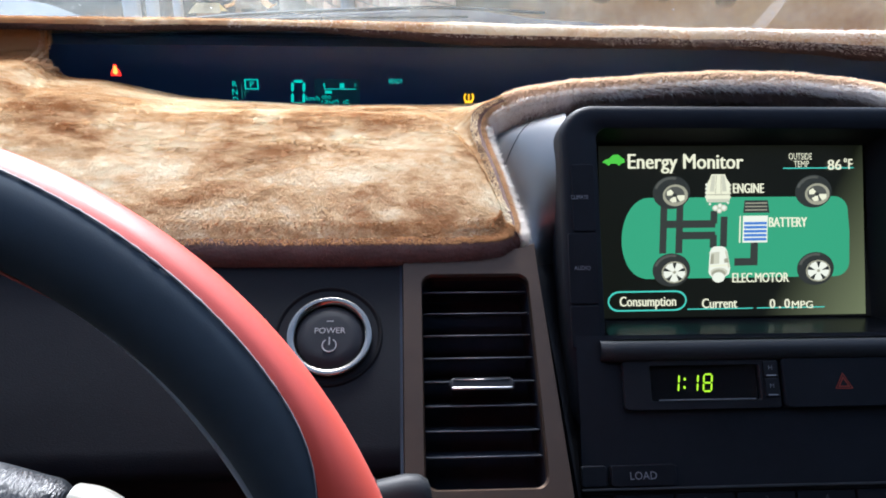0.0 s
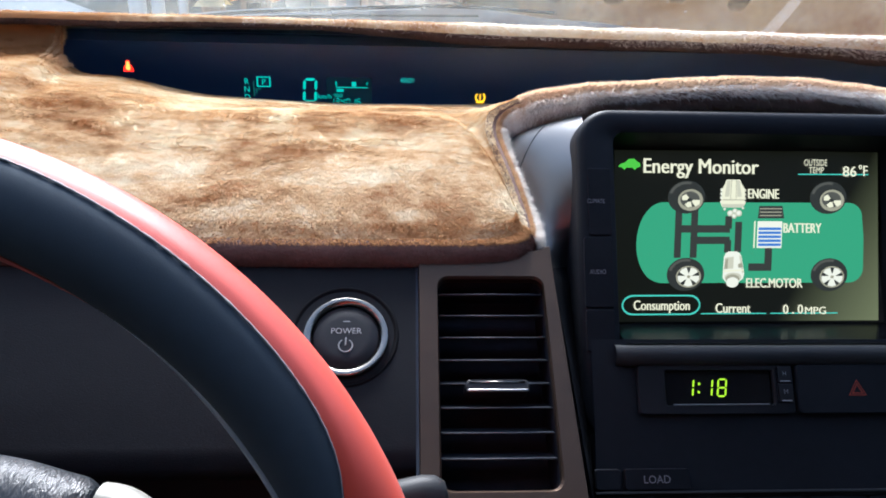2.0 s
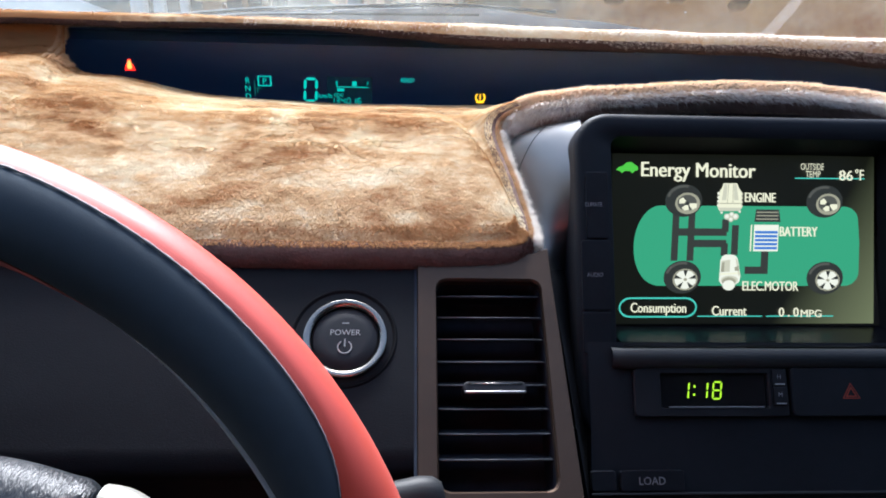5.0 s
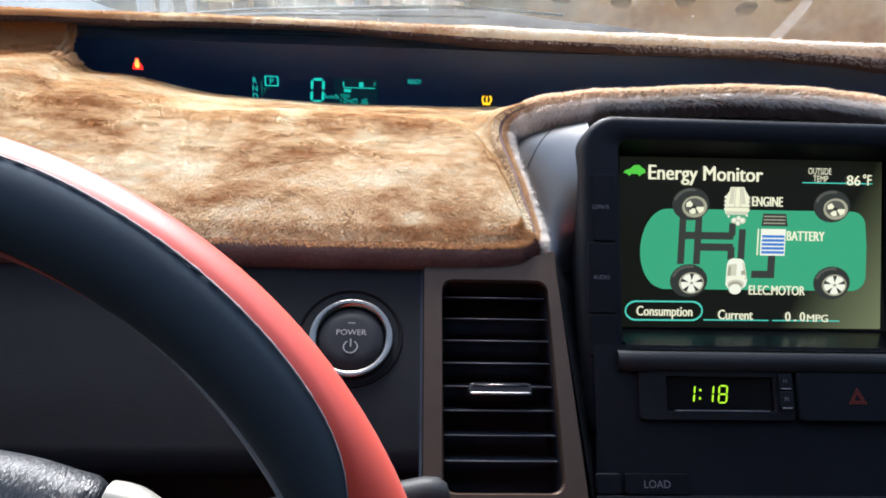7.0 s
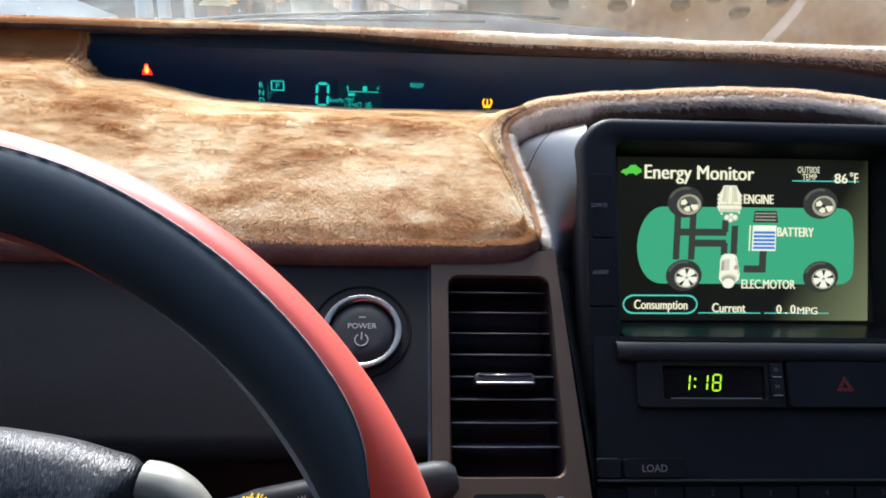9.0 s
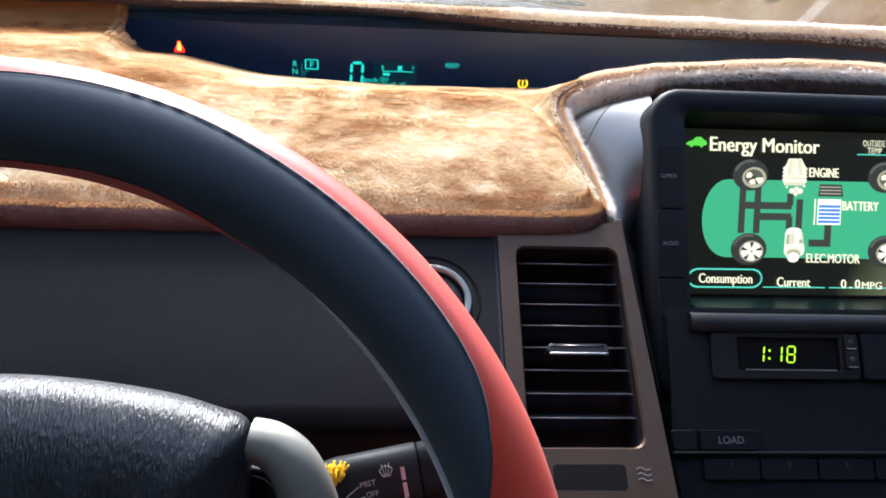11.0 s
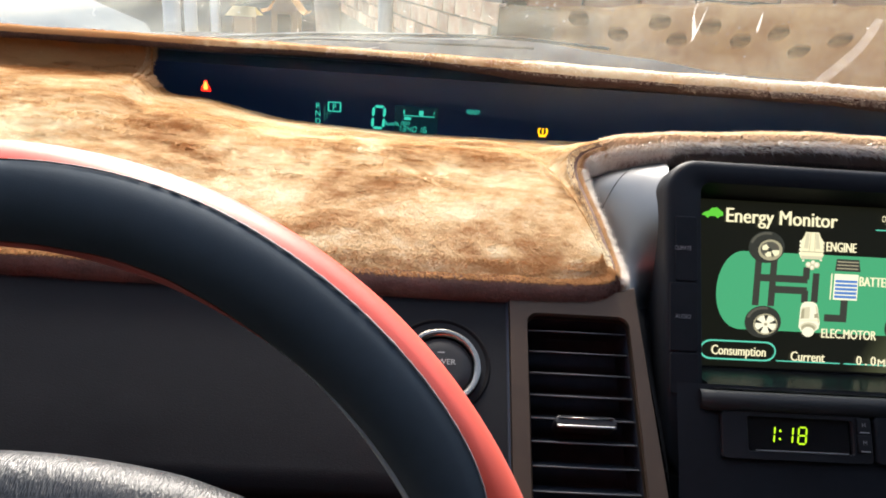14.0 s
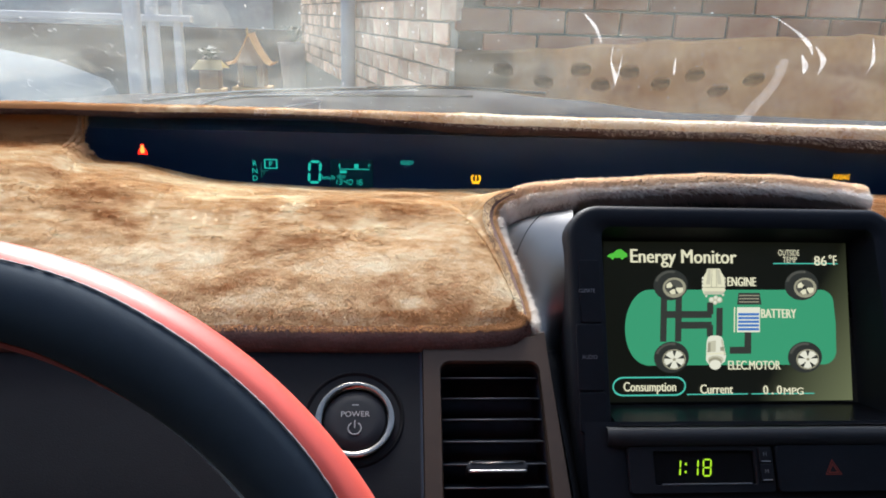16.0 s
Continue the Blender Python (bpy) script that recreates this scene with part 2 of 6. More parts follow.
LEATHER = shader("black_leather_wrap", (0.053, 0.070, 0.088), 0.80, vary=0.12, scale=25, spec=0.3, bump=0.06, bump_scale=2200, rough_vary=0.06)
RED = shader("red_leather_wrap", (0.63, 0.056, 0.028), 0.48, spec=0.8, sheen=0.06, vary=0.06, scale=20, bump=0.05, bump_scale=2200, rough_vary=0.06)
PAD = shader("grained_dark_grey_vinyl", (0.009, 0.013, 0.018), 0.38, vary=0.25, scale=60, spec=0.8, bump=0.75, bump_scale=1150, stretch=(1.4, 0.32, 0.32), rough_vary=0.06)
SPOKE = shader("champagne_silver_paint", (0.29, 0.285, 0.25), 0.40, 0.3, vary=0.05, scale=20, bump=0.05, bump_scale=1500, rough_vary=0.05)
BEZEL_BLACK = shader("dull_black_bezel", (0.0130, 0.0148, 0.0186), 0.5, spec=0.16, vary=0.2, scale=25, bump=0.1, bump_scale=1500, rough_vary=0.06)
MATT_BLACK = shader("matt_black_rubbery_plastic", (0.0035, 0.0036, 0.0045), 0.6, spec=0.12, vary=0.2, scale=60)
WHITE_MARK = shader("grey_white_print", (0.33, 0.33, 0.33), 0.6, vary=0.05, scale=80)
FAINT_MARK = shader("faint_grey_print", (0.07, 0.07, 0.075), 0.6, vary=0.05, scale=80)
DIM_MARK = shader("dim_grey_print", (0.26, 0.26, 0.27), 0.6, vary=0.05, scale=80)
RED_MARK = shader("dull_red_print", (0.30, 0.045, 0.025), 0.6, vary=0.05, scale=80)
WELT = shader("pale_seam_welt", (0.34, 0.32, 0.32), 0.7, vary=0.2, scale=200)
INNER_GREY = shader("pale_grey_inner_seam", (0.50, 0.52, 0.54), 0.5, vary=0.1, scale=60)
SEAM_GREY = shader("grey_seam_tape", (0.20, 0.205, 0.21), 0.5, vary=0.1, scale=60)
PINK_MARK = shader("faded_pink_print", (0.42, 0.26, 0.26), 0.6, vary=0.05, scale=80)
YELLOW = shader("yellow_yarn", (0.92, 0.56, 0.02), 0.9, vary=0.3, scale=120, bump=0.6, bump_scale=900)
PAINT = shader("pale_blue_car_paint", (0.062, 0.088, 0.112), 0.8, 0.0, vary=0.12, scale=3, spec=0.12)
COWL = shader("weathered_cowl_plastic", (0.020, 0.023, 0.030), 0.9, spec=0.08, vary=0.3, scale=9, bump=0.2, bump_scale=300)
RUBBER = shader("black_rubber", (0.015, 0.015, 0.015), 0.6, vary=0.2, scale=30)
LINER = shader("grey_fabric_lining", (0.32, 0.315, 0.31), 0.95, vary=0.1, scale=30, bump=0.3, bump_scale=600)
CARPET = shader("dark_carpet", (0.03, 0.03, 0.03), 1.0, vary=0.3, scale=60, bump=0.6, bump_scale=500)
CONCRETE = shader("stained_concrete", (0.22, 0.21, 0.19), 0.9, vary=0.25, scale=1.5, bump=0.4, bump_scale=60)
RENDER_WALL = shader("ochre_stained_render", (0.44, 0.145, 0.04), 0.9, second=(0.70, 0.34, 0.115), scale=5.0, bump=0.5, bump_scale=60)
nt = RENDER_WALL.node_tree
co, sep, damp, blot, edge_mix = (nt.nodes.new(k) for k in ("ShaderNodeTexCoord", "ShaderNodeSeparateXYZ", "ShaderNodeMapRange", "ShaderNodeTexNoise", "ShaderNodeMix"))
edge_mix.data_type = "RGBA"
blot.inputs["Scale"].default_value, blot.inputs["Detail"].default_value = 5, 5
wobble = nt.nodes.new("ShaderNodeMath")
wobble.operation, wobble.inputs[1].default_value = "MULTIPLY_ADD", 1.1
damp.inputs["From Min"].default_value, damp.inputs["From Max"].default_value = 0.60, 1.05
damp.inputs["To Min"].default_value, damp.inputs["To Max"].default_value = 0.85, 0.0
nt.links.new(co.outputs["Object"], sep.inputs[0])
nt.links.new(co.outputs["Object"], blot.inputs["Vector"])
nt.links.new(blot.outputs[0], wobble.inputs[0])
nt.links.new(sep.outputs["X"], wobble.inputs[2])
nt.links.new(wobble.outputs[0], damp.inputs["Value"])
nt.links.new(damp.outputs[0], edge_mix.inputs["Factor"])
nt.links.new(nt.nodes["Principled BSDF"].inputs["Base Color"].links[0].from_socket, edge_mix.inputs["A"])
edge_mix.inputs["B"].default_value = (0.10, 0.088, 0.055, 1)
nt.links.new(edge_mix.outputs["Result"], nt.nodes["Principled BSDF"].inputs["Base Color"])
# side wall's mortar: the sun on that face is put into its paler colour
SUNLIT_MORTAR = shader("sunlit_beige_mortar", (0.30, 0.29, 0.23), 0.95, vary=0.25, scale=8, bump=0.5, bump_scale=90)
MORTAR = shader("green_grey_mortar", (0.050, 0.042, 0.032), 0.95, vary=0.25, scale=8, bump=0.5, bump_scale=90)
# far wall's sunlit tone and low wall's shade are put into these greys
GREY_WALL = shader("light_grey_wall", (0.42, 0.42, 0.40), 0.9, vary=0.25, scale=2.0, bump=0.3, bump_scale=40)
DARK_WALL = shader("shaded_dark_wall", (0.05, 0.052, 0.056), 0.9, vary=0.4, scale=3.0, bump=0.3, bump_scale=40)
POST = shader("pale_painted_post", (0.55, 0.55, 0.54), 0.7, vary=0.12, scale=5, bump=0.2, bump_scale=60)
SPIRIT = shader("cream_gold_painted_wood", (0.56, 0.34, 0.115), 0.7, vary=0.2, scale=20)
SPIRIT_BROWN = shader("pinkish_brown_painted_wood", (0.27, 0.155, 0.085), 0.75, vary=0.2, scale=20)
SPIRIT_PALE = shader("pale_cream_painted_wood", (0.56, 0.48, 0.26), 0.7, vary=0.15, scale=20)
DARK_HOLE = shader("dark_opening", (0.034, 0.042, 0.058), 0.9, spec=0.1, vary=0.3, scale=20)
PIPE = shader("grey_plastic_pipe", (0.38, 0.39, 0.39), 0.6, vary=0.1, scale=10)

SCREEN_BLACK = glow("lcd_black", (0.68, 0.76, 0.38), 0.012)
nt = SCREEN_BLACK.node_tree
co, sep = nt.nodes.new("ShaderNodeTexCoord"), nt.nodes.new("ShaderNodeSeparateXYZ")
bleed = nt.nodes.new("ShaderNodeMapRange")
bleed.inputs["From Min"].default_value, bleed.inputs["From Max"].default_value = 0.064, 0.140
bleed.inputs["To Min"].default_value, bleed.inputs["To Max"].default_value = 0.0032, 0.115
fall = nt.nodes.new("ShaderNodeMath")
fall.operation, fall.inputs[1].default_value = "MULTIPLY_ADD", -0.60
nt.links.new(co.outputs["Object"], sep.inputs[0])
nt.links.new(sep.outputs["Y"], fall.inputs[0])
nt.links.new(sep.outputs["X"], fall.inputs[2])
nt.links.new(fall.outputs[0], bleed.inputs["Value"])
nt.links.new(bleed.outputs[0], nt.nodes["Principled BSDF"].inputs["Emission Strength"])
LCD_GREEN = glow("lcd_green", (0.052, 0.355, 0.172), 1.0)
LCD_CREAM = glow("lcd_cream", (0.86, 0.82, 0.56), 1.0)
LCD_TEAL = glow("lcd_teal", (0.10, 0.62, 0.46), 0.9)
LCD_LIME = glow("lcd_lime", (0.10, 0.55, 0.05), 1.0)
LCD_DARK = glow("lcd_dark_duct", (0.05, 0.055, 0.045), 0.8)
LCD_TYRE = glow("lcd_tyre", (0.035, 0.038, 0.032), 0.9)
LCD_TREAD = glow("lcd_tread", (0.10, 0.10, 0.08), 0.9)
LCD_BLUE = glow("lcd_blue", (0.06, 0.20, 0.55), 1.0)
LCD_WHITE = glow("lcd_white", (0.86, 0.84, 0.66), 1.0)
LCD_GREY = glow("lcd_grey", (0.60, 0.575, 0.41), 1.0)
LCD_SHADE = glow("lcd_shade", (0.36, 0.34, 0.23), 1.0)
VFD = glow("vfd_teal", (0.03, 0.60, 0.43), 1.15)
VFD_PANEL = glow("vfd_panel_glow", (0.02, 0.30, 0.28), 0.035)
VFD_DIM = glow("vfd_teal_dim", (0.02, 0.25, 0.18), 0.7)
RED_LAMP = glow("red_lamp", (1.0, 0.014, 0.004), 3.0)
RED_CORE = glow("red_lamp_core", (1.0, 0.42, 0.06), 2.4)
AMBER_LAMP = glow("amber_lamp", (1.0, 0.46, 0.004), 2.4)
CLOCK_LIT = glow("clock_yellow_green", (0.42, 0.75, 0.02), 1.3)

# windscreen glass with a thin film of dust
GLASS = bpy.data.materials.new("dusty_windscreen_glass")
GLASS.use_nodes = True
nt = GLASS.node_tree
nt.nodes.remove(nt.nodes["Principled BSDF"])
clear = nt.nodes.new("ShaderNodeBsdfTransparent")
clear.inputs[0].default_value = (0.90, 0.90, 0.90, 1)
shine = nt.nodes.new("ShaderNodeBsdfGlossy")
shine.inputs["Roughness"].default_value = 0.02
mix1 = nt.nodes.new("ShaderNodeMixShader")
mix1.inputs[0].default_value = 0.05
nt.links.new(clear.outputs[0], mix1.inputs[1])
nt.links.new(shine.outputs[0], mix1.inputs[2])
dust = nt.nodes.new("ShaderNodeBsdfTranslucent")
dust.inputs[0].default_value = (0.76, 0.80, 0.72, 1)
film = nt.nodes.new("ShaderNodeTexNoise")
film.inputs["Scale"].default_value, film.inputs["Detail"].default_value = 14, 6
amount = nt.nodes.new("ShaderNodeMapRange")
amount.inputs["From Min"].default_value, amount.inputs["From Max"].default_value = 0.3, 0.8
amount.inputs["To Min"].default_value, amount.inputs["To Max"].default_value = 0.014, 0.072
co = nt.nodes.new("ShaderNodeTexCoord")
nt.links.new(co.outputs["Object"], film.inputs["Vector"])
nt.links.new(film.outputs[0], amount.inputs["Value"])
mix2 = nt.nodes.new("ShaderNodeMixShader")
# dust thickened to the left to put in the sunlit haze there
side = nt.nodes.new("ShaderNodeSeparateXYZ")
thick = nt.nodes.new("ShaderNodeMapRange")
thick.inputs["From Min"].default_value, thick.inputs["From Max"].default_value = -0.35, 0.35
thick.inputs["To Min"].default_value, thick.inputs["To Max"].default_value = 2.5, 0.85
more = nt.nodes.new("ShaderNodeMath")
more.operation = "MULTIPLY"
nt.links.new(co.outputs["Object"], side.inputs[0])
nt.links.new(side.outputs["X"], thick.inputs["Value"])
nt.links.new(amount.outputs[0], more.inputs[0])
nt.links.new(thick.outputs[0], more.inputs[1])
nt.links.new(more.outputs[0], mix2.inputs[0])
nt.links.new(mix1.outputs[0], mix2.inputs[1])
nt.links.new(dust.outputs[0], mix2.inputs[2])
nt.links.new(mix2.outputs[0], nt.nodes["Material Output"].inputs["Surface"])

# cover pane of the display; bluish haze in its colour stands for glare
COVER = bpy.data.materials.new("glare_cover_pane")
COVER.use_nodes = True
nt = COVER.node_tree
nt.nodes.remove(nt.nodes["Principled BSDF"])
clear, haze, mixc = nt.nodes.new("ShaderNodeBsdfTransparent"), nt.nodes.new("ShaderNodeBsdfDiffuse"), nt.nodes.new("ShaderNodeMixShader")
clear.inputs[0].default_value = (0.95, 0.95, 0.97, 1)
haze.inputs[0].default_value = (0.075, 0.20, 0.45, 1)
mixc.inputs[0].default_value = 0.05
nt.links.new(clear.outputs[0], mixc.inputs[1])
nt.links.new(haze.outputs[0], mixc.inputs[2])
nt.links.new(mixc.outputs[0], nt.nodes["Material Output"].inputs["Surface"])

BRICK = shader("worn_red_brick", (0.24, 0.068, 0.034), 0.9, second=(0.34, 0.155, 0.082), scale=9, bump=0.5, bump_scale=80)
nt = BRICK.node_tree
info = nt.nodes.new("ShaderNodeObjectInfo")
hue = nt.nodes.new("ShaderNodeHueSaturation")
vary = nt.nodes.new("ShaderNodeMapRange")
vary.inputs["To Min"].default_value, vary.inputs["To Max"].default_value = 0.6, 1.3
nt.links.new(info.outputs["Random"], vary.inputs["Value"])
nt.links.new(vary.outputs[0], hue.inputs["Value"])
old = nt.nodes["Principled BSDF"].inputs["Base Color"].links[0].from_socket
nt.links.new(old, hue.inputs["Color"])
nt.links.new(hue.outputs[0], nt.nodes["Principled BSDF"].inputs["Base Color"])

# plush of the mat: nap, crease and small nub shading put into its colour
PILE = bpy.data.materials.new("golden_brown_plush_pile")
PILE.use_nodes = True
nt = PILE.node_tree
nt.nodes.remove(nt.nodes["Principled BSDF"])
geo = nt.nodes.new("ShaderNodeNewGeometry")
co = nt.nodes.new("ShaderNodeTexCoord")
mp = nt.nodes.new("ShaderNodeMapping")
mp.inputs["Scale"].default_value = (1, 1.6, 1)
nt.links.new(co.outputs["Object"], mp.inputs["Vector"])
patch = nt.nodes.new("ShaderNodeTexNoise")
patch.inputs["Scale"].default_value, patch.inputs["Detail"].default_value, patch.inputs["Roughness"].default_value = 17, 5, 0.6
patch.inputs["Distortion"].default_value = 0.5
nt.links.new(mp.outputs[0], patch.inputs["Vector"])
# painted shading of nap, front edge and recess end: centre, half sizes, strength
NAP_SHADING = ((-0.204, 0.676, 0.037, 0.055, -0.14), (-0.174, 0.637, 0.030, 0.013, -0.10), (-0.091, 0.674, 0.012, 0.104, -0.09), (-0.071, 0.621, 0.041, 0.023, -0.13), (-0.110, 0.611, 0.050, 0.010, -0.09),
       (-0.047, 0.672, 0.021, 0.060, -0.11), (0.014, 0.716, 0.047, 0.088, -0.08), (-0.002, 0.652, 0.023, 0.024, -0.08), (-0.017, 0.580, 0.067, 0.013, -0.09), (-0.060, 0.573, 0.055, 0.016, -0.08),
       # includes shade of front edge and recess end, and an overbright side toned down
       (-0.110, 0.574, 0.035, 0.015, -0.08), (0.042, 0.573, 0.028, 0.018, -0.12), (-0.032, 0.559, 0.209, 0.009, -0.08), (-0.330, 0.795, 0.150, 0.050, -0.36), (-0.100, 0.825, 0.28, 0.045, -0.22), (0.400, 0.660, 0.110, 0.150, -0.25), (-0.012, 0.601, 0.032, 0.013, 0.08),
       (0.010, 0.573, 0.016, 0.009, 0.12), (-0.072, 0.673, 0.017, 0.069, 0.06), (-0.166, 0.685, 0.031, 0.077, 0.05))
ragged, bend, moved = nt.nodes.new("ShaderNodeTexNoise"), nt.nodes.new("ShaderNodeVectorMath"), nt.nodes.new("ShaderNodeVectorMath")
ragged.inputs["Scale"].default_value, ragged.inputs["Detail"].default_value = 45, 3
bend.operation, bend.inputs[1].default_value, bend.inputs[2].default_value = "MULTIPLY_ADD", (0.035, 0.028, 0.0), (-0.0175, -0.014, 0.0)
moved.operation = "ADD"
nt.links.new(co.outputs["Object"], ragged.inputs["Vector"])
nt.links.new(ragged.outputs["Color"], bend.inputs[0])
nt.links.new(co.outputs["Object"], moved.inputs[0])
nt.links.new(bend.outputs[0], moved.inputs[1])
mixv = nt.nodes.new("ShaderNodeMath")
mixv.operation = "MULTIPLY_ADD"
mixv.inputs[1].default_value = 0.06
nt.links.new(geo.outputs["Random Per Island"], mixv.inputs[0])
soft_patch = nt.nodes.new("ShaderNodeMath")
soft_patch.operation, soft_patch.inputs[1].default_value, soft_patch.inputs[2].default_value = "MULTIPLY_ADD", 0.62, 0.035
nt.links.new(patch.outputs[0], soft_patch.inputs[0])
crease_shading, stretch, crease_gain = nt.nodes.new("ShaderNodeTexNoise"), nt.nodes.new("ShaderNodeMapping"), nt.nodes.new("ShaderNodeMath")
stretch.inputs["Scale"].default_value, stretch.inputs["Rotation"].default_value = (1, 2.2, 1), (0, 0, 0.12)
crease_shading.inputs["Scale"].default_value, crease_shading.inputs["Detail"].default_value, crease_shading.inputs["Distortion"].default_value = 75, 3, 0.4
crease_gain.operation, crease_gain.inputs[1].default_value = "MULTIPLY_ADD", 0.22
nt.links.new(co.outputs["Object"], stretch.inputs["Vector"])
nt.links.new(stretch.outputs[0], crease_shading.inputs["Vector"])
nt.links.new(crease_shading.outputs[0], crease_gain.inputs[0])
nt.links.new(soft_patch.outputs[0], crease_gain.inputs[2])
nub_shading, nub_gain = nt.nodes.new("ShaderNodeTexNoise"), nt.nodes.new("ShaderNodeMath")
nub_shading.inputs["Scale"].default_value, nub_shading.inputs["Detail"].default_value = 210, 2
nub_gain.operation, nub_gain.inputs[1].default_value = "MULTIPLY_ADD", 0.16
nt.links.new(stretch.outputs[0], nub_shading.inputs["Vector"])
nt.links.new(nub_shading.outputs[0], nub_gain.inputs[0])
nt.links.new(crease_gain.outputs[0], nub_gain.inputs[2])
total = nub_gain.outputs[0]
for cx, cy, rx, ry, amp in NAP_SHADING:
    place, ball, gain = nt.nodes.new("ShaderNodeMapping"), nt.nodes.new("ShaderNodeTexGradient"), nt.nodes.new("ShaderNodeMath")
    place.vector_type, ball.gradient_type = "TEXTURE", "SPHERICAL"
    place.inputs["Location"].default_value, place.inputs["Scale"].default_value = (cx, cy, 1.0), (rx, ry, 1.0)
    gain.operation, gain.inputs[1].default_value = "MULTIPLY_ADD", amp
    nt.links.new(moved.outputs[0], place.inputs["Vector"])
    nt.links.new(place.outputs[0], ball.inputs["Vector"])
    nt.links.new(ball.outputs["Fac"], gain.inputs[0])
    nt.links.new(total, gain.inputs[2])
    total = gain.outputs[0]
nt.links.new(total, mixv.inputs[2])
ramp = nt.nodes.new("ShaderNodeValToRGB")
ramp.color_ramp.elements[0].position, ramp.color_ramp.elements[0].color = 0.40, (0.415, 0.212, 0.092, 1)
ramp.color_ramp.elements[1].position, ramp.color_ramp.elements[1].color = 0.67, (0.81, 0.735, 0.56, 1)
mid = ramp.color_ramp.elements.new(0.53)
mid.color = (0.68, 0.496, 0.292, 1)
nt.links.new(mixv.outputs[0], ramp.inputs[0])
dif = nt.nodes.new("ShaderNodeBsdfDiffuse")
tra = nt.nodes.new("ShaderNodeBsdfTranslucent")
glo = nt.nodes.new("ShaderNodeBsdfGlossy")
glo.inputs["Roughness"].default_value = 0.45
for n in (dif, tra):
    nt.links.new(ramp.outputs[0], n.inputs["Color"])
m1, m2 = nt.nodes.new("ShaderNodeMixShader"), nt.nodes.new("ShaderNodeMixShader")
m1.inputs[0].default_value, m2.inputs[0].default_value = 0.34, 0.003
nt.links.new(dif.outputs[0], m1.inputs[1])
nt.links.new(tra.outputs[0], m1.inputs[2])
nt.links.new(m1.outputs[0], m2.inputs[1])
nt.links.new(glo.outputs[0], m2.inputs[2])
nt.links.new(m2.outputs[0], nt.nodes["Material Output"].inputs["Surface"])
m1.name = "let_through"
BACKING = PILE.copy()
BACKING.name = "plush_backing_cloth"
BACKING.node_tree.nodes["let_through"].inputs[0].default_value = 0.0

# ---------- axes of the car's panels ----------
FASCIA = mat_frame((0, 0.544, 0.968), 51.8)
BEZEL = mat_frame((0, 0.556, 1.008), 30)
SCREEN = mat_frame((0.167, 0.561, 0.961), 23)
STACK = mat_frame((0, 0.496, 0.938), 34)
WHEEL = mat_frame((-0.1745, 0.346, 0.8965), 21.1)

# ---------- outside: ground, walls ----------
bm = bmesh.new()
flat(((-60, -60), (60, -60), (60, 60), (-60, 60)), 0.0, bm)
thing("ground", bm, CONCRETE, "grey stained concrete yard under the parked car", "ground", kind="structure")

# brick building with its corner ahead of the car
A = Vector((0.212, 2.95, 0))
SIDE = Vector((-0.225, 0.974, 0)).normalized()
FACE = Vector((0.995, 0.03, 0)).normalized()


def wall_frame(origin, way, outward):
    m = Matrix((way, outward, Vector((0, 0, 1)))).transposed().to_4x4()
    m.translation = origin
    return m


OUT_FACE = Vector((FACE.y, -FACE.x, 0))
OUT_SIDE = Vector((-SIDE.y, SIDE.x, 0))
M_FACE, M_SIDE = wall_frame(A, FACE, OUT_FACE), wall_frame(A, SIDE, OUT_SIDE)
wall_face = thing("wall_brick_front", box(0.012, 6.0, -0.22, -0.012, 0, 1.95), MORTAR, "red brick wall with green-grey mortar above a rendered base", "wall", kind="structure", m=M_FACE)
wall_side = thing("wall_brick_side", box(0.012, 14.0, -0.235, -0.012, 0, 1.95), SUNLIT_MORTAR, "worn red brick wall running away from the car, paled as sunlit", "wall", kind="structure", m=M_SIDE)


# same brick with the sun on the side face put into its colour
BRICK_SUNLIT = BRICK.copy()
BRICK_SUNLIT.name = "pale_worn_brick"
for n in BRICK_SUNLIT.node_tree.nodes:
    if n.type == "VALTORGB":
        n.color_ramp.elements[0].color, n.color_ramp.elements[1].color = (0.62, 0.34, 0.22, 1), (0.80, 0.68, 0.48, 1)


def lay_bricks(parent, length, z0, z1, w, h, joint, limit, material):
    """Courses of single bricks, proud of the mortar, sharing a few meshes."""
    shapes = []
    for i in range(5):
        bm = box(0, w - joint, -0.03, 0.0, 0, h - joint, 0.004, 1)
        for v in bm.verts:
            v.co += Vector((random.uniform(-1, 1), random.uniform(-1, 1), random.uniform(-1, 1))) * 0.0022
        me = bpy.data.meshes.new("brick")
        bm.to_mesh(me)
        bm.free()
        me.materials.append(material)
        shapes.append(me)
    count, row, z = 0, 0, z0
    while z + h <= z1 + 1e-6:
        x = 0.0 if row % 2 else -w / 2
        while x < length:
            if x >= -0.001 and count < limit:
                ob = new("brick", random.choice(shapes))
                ob.parent = parent
                ob.location = (x, random.uniform(-0.002, 0.003), z)
                count += 1
            x += w
        z += h
        row += 1


# stuccoed base of the front wall, with its ragged upper edge and small weep holes
bm = bmesh.new()
edge = [(0.0, 1.03), (0.35, 1.055), (0.75, 1.09), (1.25, 1.12), (1.7, 1.145), (2.4, 1.13), (6.0, 1.12)]
top, bot = [], []
for i in range(121):
    x = 0.0 + 6.0 * i / 120
    z = along(edge, x) + 0.022 * noise.noise((x * 7, 0, 3)) + 0.008 * noise.noise((x * 31, 0, 5))
    top.append((x, z))
